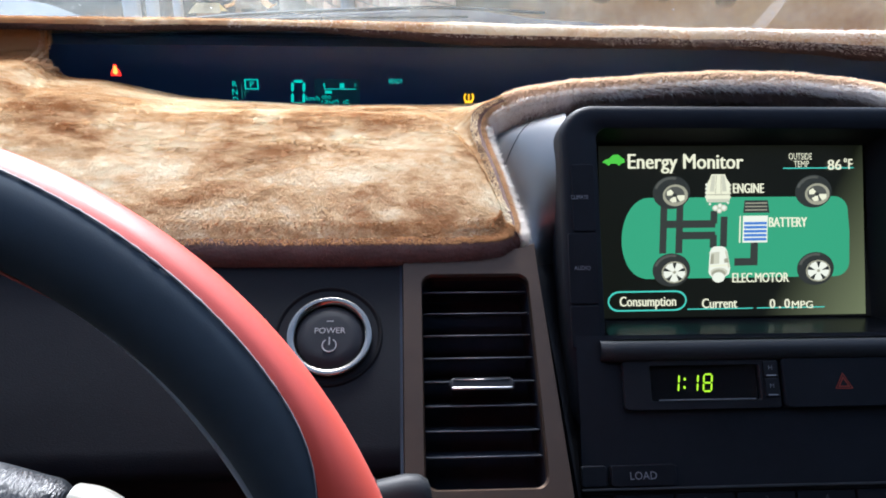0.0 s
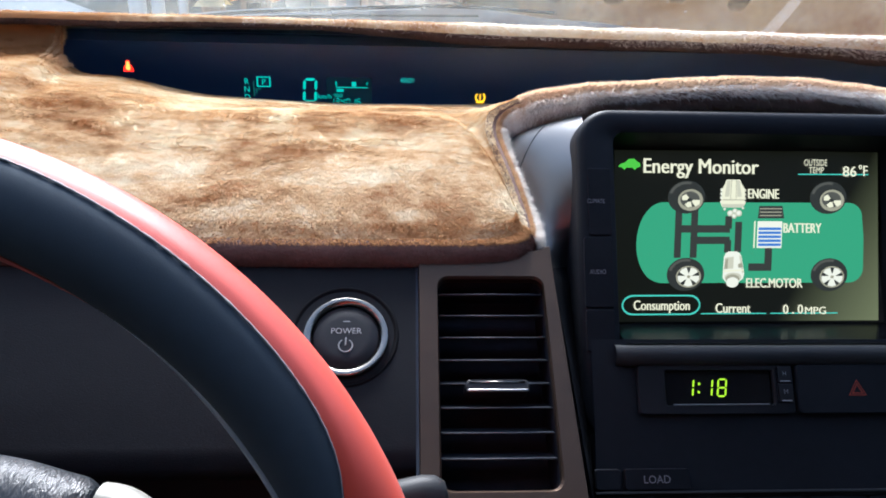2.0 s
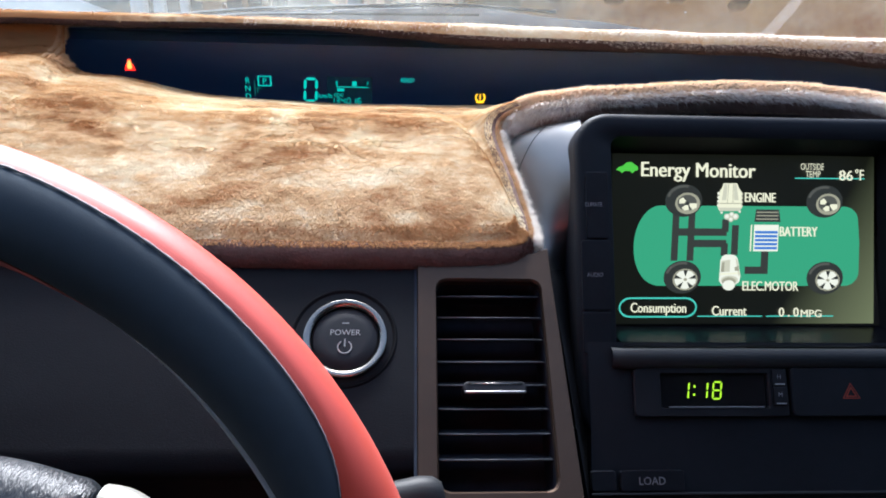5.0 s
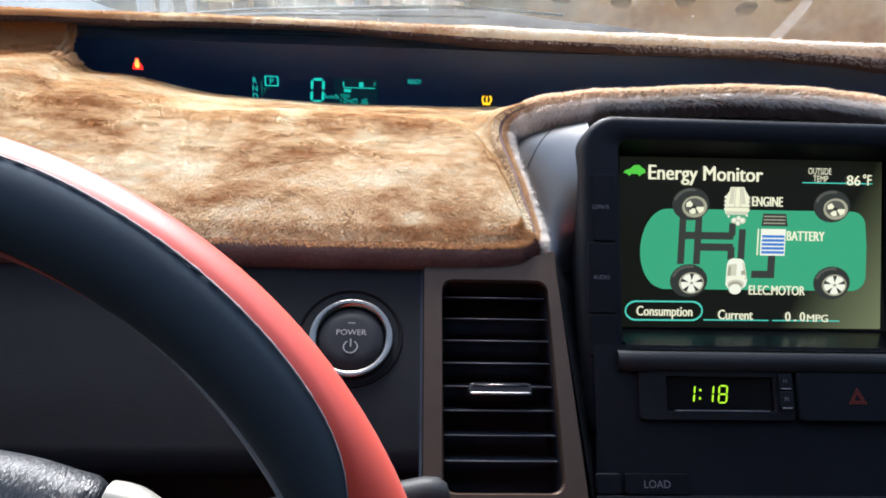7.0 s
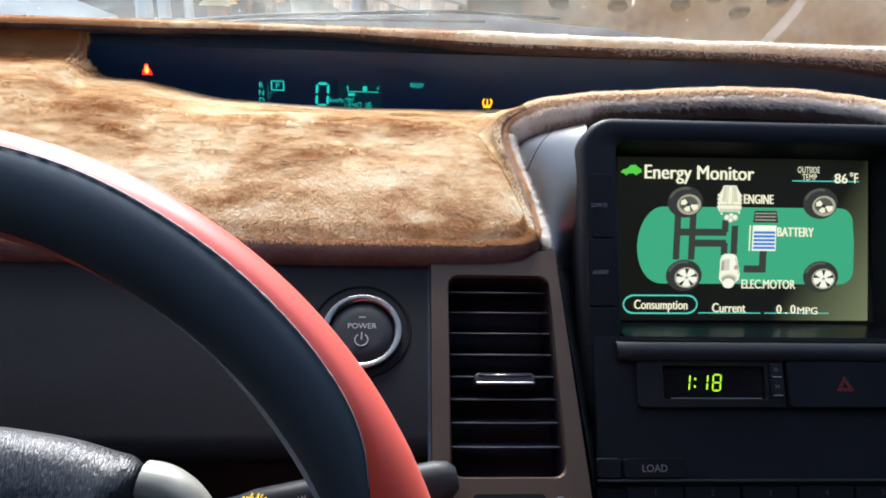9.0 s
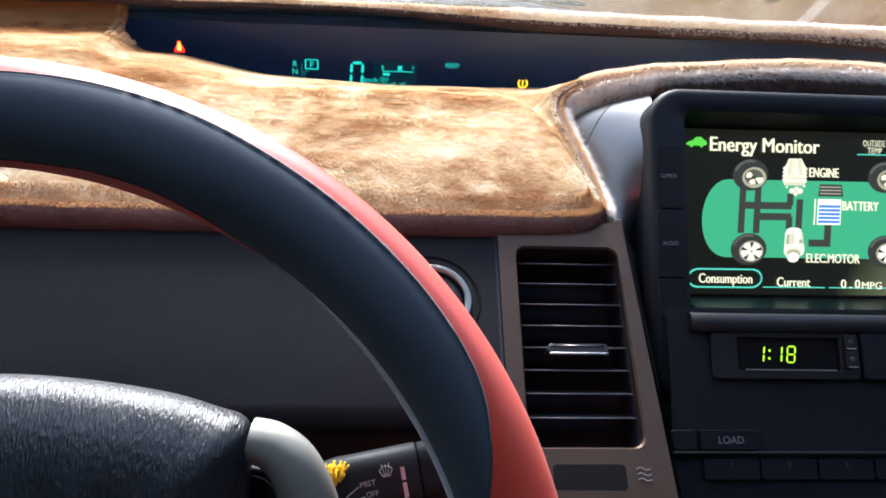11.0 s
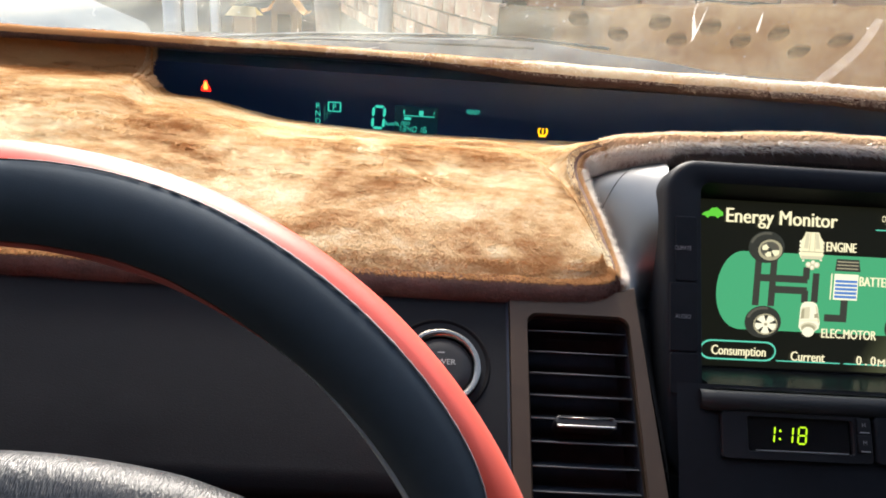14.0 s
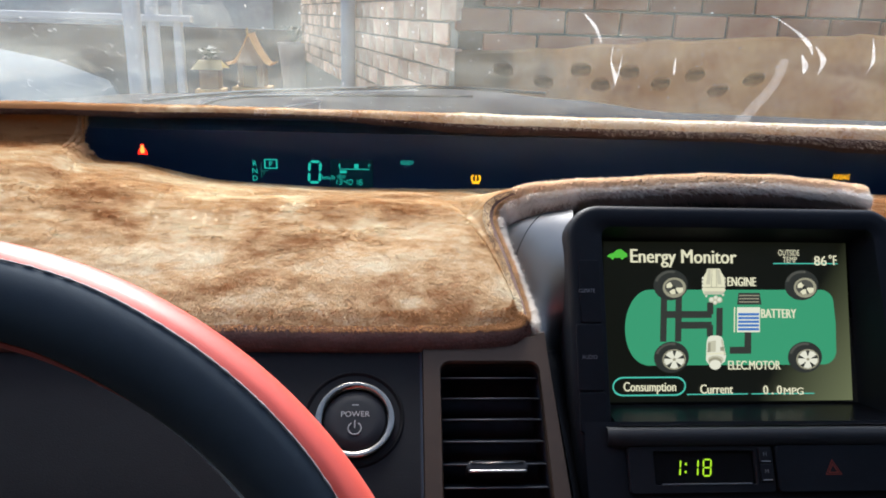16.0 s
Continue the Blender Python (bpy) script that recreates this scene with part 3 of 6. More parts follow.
rows = [[(x, -0.012, 0.0) for x, z in top], [(x, 0.014, 0.0) for x, z in top], [(x, 0.014, z - 0.01) for x, z in top], [(x, 0.006, z) for x, z in top], [(x, -0.012, z) for x, z in top]]
loft(rows, bm)
part("rendered_base", bm, RENDER_WALL, wall_face, "ochre stained render with damp marks", smooth=False)
bm = tube([(2.06, 0.05, 0), (2.06, 0.05, 1.95)], 0.045, 12)
part("drain_pipe", bm, PIPE, wall_side, "grey plastic drain pipe", smooth=True)

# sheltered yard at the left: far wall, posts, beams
thing("wall_yard", box(-9, 0.5, 9.2, 9.4, 0, 0.95), DARK_WALL, "low dark grey shaded wall at the back of the yard", "wall", kind="structure")
thing("wall_far", box(-14, 2, 12, 12.2, 0, 3.4), GREY_WALL, "grey wall far behind the yard", "wall", kind="structure")


def yard_post(x, y, w, h, label):
    bm = box(-w / 2, w / 2, -w / 2, w / 2, 0, h, w * 0.3, 3)
    thing("post", bm, POST, label, "post", group="posts of the shelter", m=Matrix.Translation((x, y, 0)))


yard_post(-2.02, 6.2, 0.12, 2.9, "thick pale painted post of a yard shelter")
yard_post(-2.27, 7.5, 0.11, 2.9, "slim pale painted post of a yard shelter")
yard_post(-2.04, 7.5, 0.085, 2.9, "slim pale painted post of a yard shelter")
thing("shelter_beam", box(-6.5, -1.9, 7.42, 7.52, 1.03, 1.09, 0.008), POST, "pale horizontal rail between the shelter posts", "beam")


def spirit_house(m, wide, label, plain=False):
    """A small shrine house: box body, dark doorway, steep roof with upturned ends."""
    root = empty("spirit_house", m, label, "spirit house")
    w, h = wide / 2, wide * 0.62
    part("body", box(-w * 0.6, w * 0.6, -w * 0.6, w * 0.6, 0, h, 0.006), SPIRIT_BROWN, root, "pinkish brown wooden walls")
    part("base", box(-w * 0.85, w * 0.85, -w * 0.85, w * 0.85, -0.05, 0.0, 0.006), SPIRIT, root)
    part("pedestal", box(-w * 0.3, w * 0.3, -w * 0.3, w * 0.3, -m.translation.z, -0.05, 0.006), SPIRIT_PALE, root)
    if plain:
        bm = loft([[(-w, -w, h), (w, -w, h)], [(-w * 0.7, 0, h * 1.45), (w * 0.7, 0, h * 1.45)], [(-w, w, h), (w, w, h)]])
        bmesh.ops.solidify(bm, geom=bm.faces[:], thickness=0.015)
        part("roof", bm, SPIRIT_PALE, root, "pale cream hipped roof")
        return
    part("doorway", box(-w * 0.31, w * 0.31, -w * 0.72, -w * 0.55, 0.005, h * 0.80), MATT_BLACK, root, "dark doorway")
    prof = [(-1.04, 0.62), (-0.95, 0.40), (-0.72, 0.66), (-0.45, 1.25), (-0.2, 2.0), (0, 2.75), (0.2, 2.0), (0.45, 1.25), (0.72, 0.66), (0.95, 0.40), (1.04, 0.62)]
    rows = [[(a * w, y, h * 0.62 + b * w * 0.62) for a, b in prof] for y in (-w * 0.95, w * 0.95)]
    bm = loft(rows)
    bmesh.ops.solidify(bm, geom=bm.faces[:], thickness=0.018)
    part("roof", bm, SPIRIT, root, "steep golden roof with upturned eaves")
    bm = tube([(0, -w * 0.95, h * 0.62 + 2.7 * w * 0.62), (0, -w * 0.97, h * 0.62 + 3.0 * w * 0.62), (0.004, -w, h * 0.62 + 3.25 * w * 0.62)], [0.014, 0.009, 0.002], 6)
    part("finial", bm, SPIRIT, root, "pointed golden finial")
    part("gable", loft([[(-0.62 * w, -w * 0.7, h * 0.9), (0.62 * w, -w * 0.7, h * 0.9)], [(-0.02 * w, -w * 0.7, h + w * 1.1), (0.02 * w, -w * 0.7, h + w * 1.1)]]), SPIRIT_BROWN, root)


spirit_house(Matrix.Translation((-1.37, 7.5, 0.46)), 0.40, "golden spirit house with a steep pointed roof on a pedestal")
spirit_house(Matrix.Translation((-1.79, 7.6, 0.42)), 0.30, "small cream spirit house with a hipped roof", plain=True)

# plants on the small shrine and a pot beside the large one
rnd = random.Random(3)


def leafy(name, m, spread, high, count, label):
    """A clump of small pointed leaves on thin bent stems."""
    root = empty(name, m, label, "plant")
    leaf_bm, stem_bm = bmesh.new(), bmesh.new()
    for k in range(count):
        a, out = rnd.uniform(0, 2 * math.pi), rnd.uniform(0.2, 1.0)
        tip = Vector((math.cos(a) * out * spread, math.sin(a) * out * spread, high * rnd.uniform(0.35, 1.0)))
        tube([(0, 0, 0), tip * 0.5 + Vector((0, 0, high * 0.15)), tip], 0.003, 4, stem_bm)
        d = Vector((math.cos(a), math.sin(a), rnd.uniform(-0.3, 0.6))).normalized()
        side = d.cross(Vector((0, 0, 1))).normalized() * 0.016
        leaf_bm.faces.new([leaf_bm.verts.new(p) for p in (tip, tip + d * 0.03 + side, tip + d * 0.075, tip + d * 0.03 - side)])
    part("stems", stem_bm, LEAF, root)
    part("leaves", leaf_bm, LEAF, root, "dark green pointed leaves")


LEAF = shader("dark_green_leaf", (0.025, 0.060, 0.040), 0.6, vary=0.35, scale=40)
leafy("small_plant", Matrix.Translation((-1.79, 7.6, 0.68)), 0.11, 0.12, 46, "dark green plant on the roof of the small shrine")
leafy("small_plant", Matrix.Translation((-1.02, 7.9, 0.86)), 0.13, 0.16, 50, "dark green plant growing in a grey pot")
pot = lathe([(0.001, 0.0), (0.10, 0.0), (0.115, 0.35), (0.15, 0.72), (0.165, 0.84), (0.17, 0.86), (0.155, 0.86), (0.14, 0.80), (0.001, 0.80)], 28)
thing("garden_pot", pot, GREY_WALL, "tall tapered grey garden pot beside the golden shrine", "garden pot", smooth=True, m=Matrix.Translation((-1.02, 7.9, 0)))

# ---------- the car's shell ----------
GL = lambda x, y: 1.063 + (1.01 - y) * 0.45 - 0.05 * ((x - 0.2) / 0.8) ** 2
bm = bmesh.new()
rows = []
for j in range(17):
    y = 0.12 + (1.075 - 0.12) * j / 16
    rows.append([(-0.60 + 1.6 * i / 24, y - 0.10 * ((-0.8 + 1.6 * i / 24) / 0.8) ** 2 * (j / 16), GL(-0.60 + 1.6 * i / 24, y)) for i in range(25)])
loft(rows, bm)
bmesh.ops.solidify(bm, geom=bm.faces[:], thickness=0.004)
windscreen = thing("window_1", bm, GLASS, "dusty windscreen with water spots and smears", "windscreen", kind="structure", smooth=True)
windscreen.visible_shadow = False
thing("ceiling", box(-0.62, 1.02, -1.9, 0.13, 1.455, 1.475), LINER, "light grey fabric headlining of the car", "ceiling", kind="structure")
thing("wall_door_left", box(-0.66, -0.61, -1.9, 0.9, 0.25, 0.98), DASH, "dark inner door panels", "wall", kind="structure")
thing("wall_door_right", box(1.01, 1.06, -1.9, 0.9, 0.25, 0.98), DASH, "dark inner door panels", "wall", kind="structure")
thing("wall_rear", box(-0.66, 1.06, -1.95, -1.9, 0.25, 1.46), LINER, "grey lining at the rear of the cabin", "wall", kind="structure")
thing("floor", box(-0.66, 1.06, -1.9, 1.3, 0.22, 0.26), CARPET, "dark carpeted car floor", "floor", kind="structure")
thing("wall_bulkhead", box(-0.66, 1.06, 1.16, 1.2, 0.25, 0.99), BLACK, "black bulkhead in front of the dashboard", "wall", kind="structure")
# unseen side panes, added with a tint that holds back light from the cabin
TINT = bpy.data.materials.new("tinted_side_glass")
TINT.use_nodes = True
nt = TINT.node_tree
nt.nodes.remove(nt.nodes["Principled BSDF"])
clear = nt.nodes.new("ShaderNodeBsdfTransparent")
clear.inputs[0].default_value = (0.22, 0.225, 0.235, 1)
nt.links.new(clear.outputs[0], nt.nodes["Material Output"].inputs["Surface"])
thing("window_2", box(-0.64, -0.636, -1.9, 0.62, 0.97, 1.47), TINT, "unseen side window of the car, tinted to limit the cabin light", "window", kind="structure")
thing("window_3", box(1.03, 1.034, -1.9, 0.62, 0.97, 1.47), TINT, "unseen side window of the car, tinted to limit the cabin light", "window", kind="structure")
for x in (-0.63, 1.035):
    bm = tube([(x, -0.55, 0.97), (x, -0.55, 1.46)], 0.05, 10)
    thing("trim_pillar", bm, LINER, "grey door pillar trim", "pillar", kind="structure", smooth=True)

# cowl and wipers beyond the glass
rows = []
crest = [(-0.6, 1.02), (-0.32, 1.040), (-0.115, 1.052), (0.08, 1.059), (0.245, 1.045), (0.417, 1.029), (0.733, 1.024), (1.0, 1.02)]
for dy, dz in ((1.095, -0.06), (1.12, -0.03), (1.2, -0.008), (1.25, 0.0), (1.3, -0.01), (1.36, -0.06)):
    rows.append([(-0.6 + 1.6 * i / 40, dy, along(crest, -0.6 + 1.6 * i / 40) + dz) for i in range(41)])
thing("cowl", loft(rows), COWL, "weathered dark grey plastic cowl below the windscreen", "cowl", smooth=True)
wiper = empty("wiper", Matrix.Translation((0, 0, 0)), "black windscreen wiper lying across the cowl", "wiper")
part("arm", tube(bezier([(-0.33, 1.162, 1.0385), (-0.187, 1.162, 1.0535), (-0.04, 1.162, 1.0614), (0.065, 1.162, 1.0655), (0.2, 1.17, 1.0600)]), 0.0022, 8), COWL, wiper, smooth=True)
part("blade", tube(bezier([(-0.26, 1.16, 1.0332), (-0.209, 1.16, 1.0461), (-0.084, 1.16, 1.0513), (0.10, 1.16, 1.0550)]), 0.0018, 6), COWL, wiper, smooth=True)
# glints along the wiper, added as thin pale-painted lines
for pts in (((-0.332, 1.158, 1.0408), (-0.187, 1.158, 1.0559), (-0.040, 1.158, 1.0638)), ((-0.26, 1.156, 1.0352), (-0.209, 1.156, 1.0481), (-0.084, 1.156, 1.0533)), ((-0.147, 1.15, 1.0371), (-0.099, 1.15, 1.0441)), ((-0.084, 1.156, 1.0562), (0.027, 1.156, 1.0618))):
    part("glint_line", tube(bezier(pts), 0.0008, 6), POST, wiper, "pale line painted for the wiper's glint")

# bonnet of this car
rows = []
for j in range(9):
    y = 1.37 + 0.9 * j / 8
    rows.append([(-0.62 + 1.64 * i / 16, y, 0.955 - 0.02 * (2 * i / 16 - 1) ** 4 - 0.12 * (j / 8) ** 2) for i in range(17)])
rows.append([(p[0], p[1] + 0.05, 0.5) for p in rows[-1]])
bonnet = loft(rows)
thing("bonnet", bonnet, PAINT, "pale blue painted bonnet of the car", "bonnet", smooth=True)

# neighbouring car
car = empty("parked_car", Matrix.Translation((-3.4, 4.6, 0)), "pale blue parked car beside the shelter", "car")
prof = [(-1.6, 0.25), (-1.62, 0.95), (-0.9, 1.0), (-0.1, 0.99), (0.6, 0.93), (1.15, 0.83), (1.5, 0.70), (1.62, 0.5), (1.6, 0.25)]
rows = []
for t in (-1.0, -0.92, -0.5, 0.0, 0.5, 0.92, 1.0):
    k = 1 - 0.06 * abs(t) ** 4
    rows.append([(a * (1 - 0.03 * t * t), t * 0.82, 0.25 + (b - 0.25) * k) for a, b in prof])
bm = loft(rows)
bmesh.ops.holes_fill(bm, edges=bm.edges[:])
part("body", bm, PAINT, car, smooth=True)
part("windscreen", loft([[(-0.95, -0.7, 1.0), (-0.95, 0.7, 1.0)], [(-1.5, -0.6, 1.42), (-1.5, 0.6, 1.42)]]), NAVY_GLASS, car)
for x in (-1.0, 1.0):
    for y in (-0.8, 0.8):
        bm = lathe([(0.0, -0.09), (0.30, -0.09), (0.32, 0), (0.30, 0.09), (0.0, 0.09)], 24)
        bm.transform(Matrix.Translation((x, y, 0.32)) @ Matrix.Rotation(radians(90), 4, "X"))
        part("wheel", bm, RUBBER, car)

# ---------- dashboard body ----------
dash = empty("dashboard", Matrix.Identity(4), "charcoal plastic dashboard behind the steering wheel", "dashboard")
rows = []
for i in range(31):
    x = -0.605 + 0.6195 * i / 30
    lean = 0.02 * max(0, -x - 0.2) ** 2
    rows.append([(x, y + lean, z) for y, z in ((0.60, 0.985), (0.575, 0.982), (0.556, 0.977), (0.544, 0.968), (0.50, 0.9333), (0.475, 0.9137), (0.468, 0.9070), (0.468, 0.9005), (0.476, 0.897), (0.50, 0.896), (0.53, 0.895))])
part("fascia", loft(rows), DASH, dash, "dark charcoal grained fascia", smooth=True)
part("knee_panel", loft([[(x, y, z) for x in (-0.605, -0.3, 0.0145)] for y, z in ((0.505, 0.90), (0.49, 0.86), (0.47, 0.80), (0.50, 0.70), (0.62, 0.62))]), BLACK, dash, "black lower panel")
rows = []
for i in range(41):
    x = -0.605 + 1.61 * i / 40
    rows.append([(x, y, z) for y, z in ((0.59, 0.978), (0.70, 1.0), (0.78, 0.99), (0.80, 0.965), (0.93, 0.962), (0.935, 1.055), (0.81, 1.056), (0.84, 1.058), (1.06, 1.03), (1.10, 0.98))])
part("top_shell", loft(rows), NAVY, dash, "black display recess", smooth=False)
part("console_core", box(0.108, 0.292, 0.594, 0.66, 0.98, 1.038, 0.004), BLACK, dash)
display = empty("instrument_display", Matrix.Identity(4), "dark blue-black digital instrument display with teal figures", "instrument display")
part("lens", box(-0.30, 0.95, 0.8862, 0.892, 0.963, 1.056), NAVY_GLASS, display, "smoked dark blue display glass")
cover = part("cover_pane", box(-0.34, 0.95, 0.8065, 0.8075, 0.966, 1.069), COVER, display, "cover pane with bluish glare in its colour")
cover.visible_shadow = False

# ---------- plush dashboard mat ----------
FRONT = [(-0.60, .556, .979), (-0.5, .552, .978), (-0.38, .550, .977), (-0.30, .549, .977), (-0.262, .549, .977), (-0.241, .5485, .977), (-0.205, .548, .977), (-0.148, .548, .977),
         (-0.06, .548, .977), (0.0, .548, .977), (0.05, .549, .977), (.071, .553, .978), (.079, .563, .980), (.080, .580, .986), (0.0773, 0.605, 0.9964), (0.0726, 0.633, 1.0081), (0.0697, 0.650, 1.0169),
         (0.0722, 0.657, 1.0235), (0.0775, 0.651, 1.0314), (0.0889, 0.636, 1.0403), (0.1048, 0.618, 1.0476), (0.1255, 0.605, 1.0532), (.20, .599, 1.0588), (.262, .602, 1.0558), (.290, .607, 1.0508),
         (.308, .622, 1.046), (.318, .645, 1.035), (.322, .667, 1.022), (.328, .655, 1.010), (.332, .62, .997), (.338, .585, .984), (.352, .565, .979), (.40, .560, .978), (1.0, .56, .978)]
BACK = [(-0.60, .785, 1.050), (-0.5, .785, 1.050), (-0.38, .785, 1.049), (-0.30, .785, 1.048), (-0.262, .785, 1.047), (-0.241, .785, 1.0345), (-0.205, .784, 1.0308), (-0.148, .782, 1.0198),
        (-0.06, .782, 1.015), (-0.025, .782, 1.0145), (-0.008, .782, 1.0145), (0.002, .782, 1.0146), (0.010, .782, 1.0146), (0.016, .782, 1.0146), (0.022, .782, 1.0147), (0.029, .782, 1.0147), (0.041, .782, 1.0148),
        (0.056, .782, 1.015), (0.073, .782, 1.0155), (0.090, .782, 1.016), (0.107, .782, 1.017), (0.128, .782, 1.017), (.20, .782, 1.017), (.262, .782, 1.017), (.285, .782, 1.017),
        (.30, .782, 1.017), (.31, .782, 1.017), (.318, .782, 1.016), (.324, .782, 1.016), (.33, .782, 1.016), (.338, .782, 1.016), (.352, .782, 1.016), (.40, .782, 1.016), (1.0, .782, 1.016)]
BULGE = [.020, .020, .020, .020, .020, .022, .024, .0245, .0245, .0245, .0245, .024, .022, .018, .012, .006, .001, -.002, -.006, -.008, -.009, -.007, -.004, -.002, .001, .001, .003, .006, .009, .014, .02, .024, .024, .024]


ROLL = [(80, 180), (90, 176), (99, 145), (108, 105), (116, 90), (144, 90), (156, 60), (164, 12), (176, 2), (194, 80)]


def mat_rows():
    """Cross-sections of the padded sheet, from under its front hem to under its far lip."""
    f, b = bezier(FRONT, 6), bezier(BACK, 6)
    bul = bezier([(v, 0, 0) for v in BULGE], 6)
    rows = []
    for i, (p, q, u) in enumerate(zip(f, b, bul)):
        t = f[min(i + 2, len(f) - 1)] - f[max(i - 2, 0)]
        n = Vector((-t.y, t.x, 0)).normalized()
        if 80 < i < 195:
            turn = radians(along(ROLL, i))
            n = Vector((math.cos(turn), math.sin(turn), 0))
        r = 0.0088 - 0.0014 * smooth_step(0.085, 0.115, p.x) * (1 - smooth_step(0.31, 0.335, p.x)) + 0.0008 * smooth_step(76, 88, i) * (1 - smooth_step(100, 112, i))
        splay = smooth_step(70, 86, i) * (1 - smooth_step(100, 116, i))
        row = []
        wob = 0.0012 * noise.noise((p.x * 40, p.y * 40, 2))
        for k in range(8):
            a = radians(-75 + 165 * k / 7)
            row.append(p + n * (r - r * math.cos(a)) + Vector((0, 0, r * math.sin(a) + wob)) + n * splay * (-0.004 + 0.007 * k / 7))
        s = row[-1]
        e = q + Vector((0, -0.006, 0.0))
        for k in range(1, 25):
            w = k / 24
            c = s.lerp(e, w)
            hump = math.sin(math.pi * min(1, w ** (0.82 if u.x > 0 else 2.2))) * u.x
            wave = 0.0022 * noise.noise((c.x * 11, c.y * 26, 7)) + 0.0011 * noise.noise((c.x * 40, c.y * 60, 9))
            row.append(c + Vector((0, 0, hump + wave * math.sin(math.pi * min(1, w * 1.02)))))
        shut = 1 - smooth_step(-0.262, -0.256, e.x)
        for k in range(1, 6):
            a = radians(90 - 150 * k / 5)
            lip = e + Vector((0, 0.006 * math.cos(a), 0.006 * math.sin(a) - 0.006))
            riser = e.lerp(Vector((e.x, 0.806, 1.071)), k / 5) + Vector((0, 0.012 * math.sin(math.pi * min(1, 0.15 + 0.85 * k / 5)), 0))
            row.append(lip.lerp(riser, shut))
        rows.append(row)
    return rows


def strip_rows():
    """The part of the mat between the display recess and the windscreen."""
    rows = []
    hem = [(-0.60, 1.067), (-0.26, 1.0675), (-0.21, 1.0665), (-0.14, 1.0685), (-0.07, 1.0685), (0.005, 1.0635), (0.054, 1.059), (0.10, 1.058), (0.2, 1.0575), (0.30, 1.0565), (0.355, 1.0535), (0.41, 1.0485), (0.7, 1.045), (1.0, 1.040)]
    crest = [(-0.60, 1.078), (-0.3, 1.0775), (-0.1, 1.077), (0.0, 1.076), (0.1, 1.0752), (0.2, 1.0738), (0.4, 1.0725), (0.7, 1.066), (1.0, 1.060)]
    for i in range(121):
        x = -0.60 + 1.6 * i / 120
        low, high = along(hem, x) + 0.001 * noise.noise((x * 30, 1, 1)), along(crest, x) + 0.0008 * noise.noise((x * 22, 5, 1))
        r = (high - low) / 2
        row = []
        for k in range(7):
            a = radians(-80 + 170 * k / 6)
            row.append(Vector((x, 0.797 + 0.006 - 0.006 * math.cos(a), low + r + r * math.sin(a))))
        s = row[-1]
        far = Vector((x, 1.055 - 0.10 * ((x - 0.2) / 0.8) ** 2, 1.040 - 0.03 * ((x - 0.2) / 0.8) ** 2))
        for k in range(1, 15):
            c = s.lerp(far, k / 14)
            row.append(c + Vector((0, 0, 0.0006 * math.sin(math.pi * k / 14) + 0.0008 * noise.noise((x * 15, c.y * 25, 4)))))
        rows.append(row)
    return rows


PAD_ROWS, STRIP_ROWS = mat_rows(), strip_rows()
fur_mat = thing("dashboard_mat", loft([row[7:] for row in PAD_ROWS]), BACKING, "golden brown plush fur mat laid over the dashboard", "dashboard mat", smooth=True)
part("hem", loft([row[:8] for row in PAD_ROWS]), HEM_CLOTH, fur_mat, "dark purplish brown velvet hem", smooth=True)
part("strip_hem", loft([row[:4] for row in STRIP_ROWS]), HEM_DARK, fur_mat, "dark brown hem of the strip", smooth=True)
rear_strip = part("rear_strip", loft([row[3:] for row in STRIP_ROWS]), BACKING, fur_mat, "plush strip below the windscreen", smooth=True)

# ---------- steering wheel ----------
wheel = empty("steering_wheel", WHEEL, "steering wheel with black and red leather cover", "steering wheel")
R_RIM, R_TUBE = 0.1805, 0.0170


SEAM = bezier([(0, 34, 0), (6, 41, 0), (13, 46, 0), (21, 48, 0), (30, 45, 0), (41, 42, 0), (50, 39, 0), (56, 34, 0), (60, 25, 0), (63, 13, 0), (66, 0, 0), (71, -26, 0), (76, -58, 0), (81, -92, 0), (180, -92, 0)], 8)


def seam(th):
    """Angle across the rim, from its face (0) to its outside (90), at which black meets red; th is degrees from the top."""
    th = abs(th)
    for p, q in zip(SEAM, SEAM[1:]):
        if th <= q.x:
            return p.y + (q.y - p.y) * (th - p.x) / (q.x - p.x)
    return SEAM[-1].y


def rim_point(th, ph, grow=0.0):
    a, b = radians(th), radians(ph)
    r = R_RIM + (R_TUBE + grow) * math.sin(b)
    return (r * math.sin(a), r * math.cos(a), (R_TUBE + grow) * math.cos(b))


def rim_band(a_of, b_of, n=14, grow=0.0, steps=180):
    rows = []
    for i in range(steps + 1):
        th = -180 + 360 * i / steps
        a, b = a_of(th), b_of(th)
        row = []
        for k in range(n + 1):
            w = k / n
            g = grow + (-0.0004 if k in (0, n) else 0)
            row.append(rim_point(th, a + (b - a) * w, g))
        rows.append(row)
    return loft(rows)




def inner_edge(th):
    """The angle on the inside of the rim at which black meets red again."""
    return along([(0, -68), (8, -64), (14, -57), (20, -56), (26, -64), (31, -76), (39, -104), (180, -104)], abs(th))


part("black_cover", rim_band(inner_edge, lambda t: max(seam(t), inner_edge(t) + 0.5)), LEATHER, wheel, "black leather on the face of the rim", smooth=True)
part("red_cover", rim_band(seam, lambda t: 360 + inner_edge(t), 28, 0.0003), RED, wheel, "red leather round the outside of the rim", smooth=True)
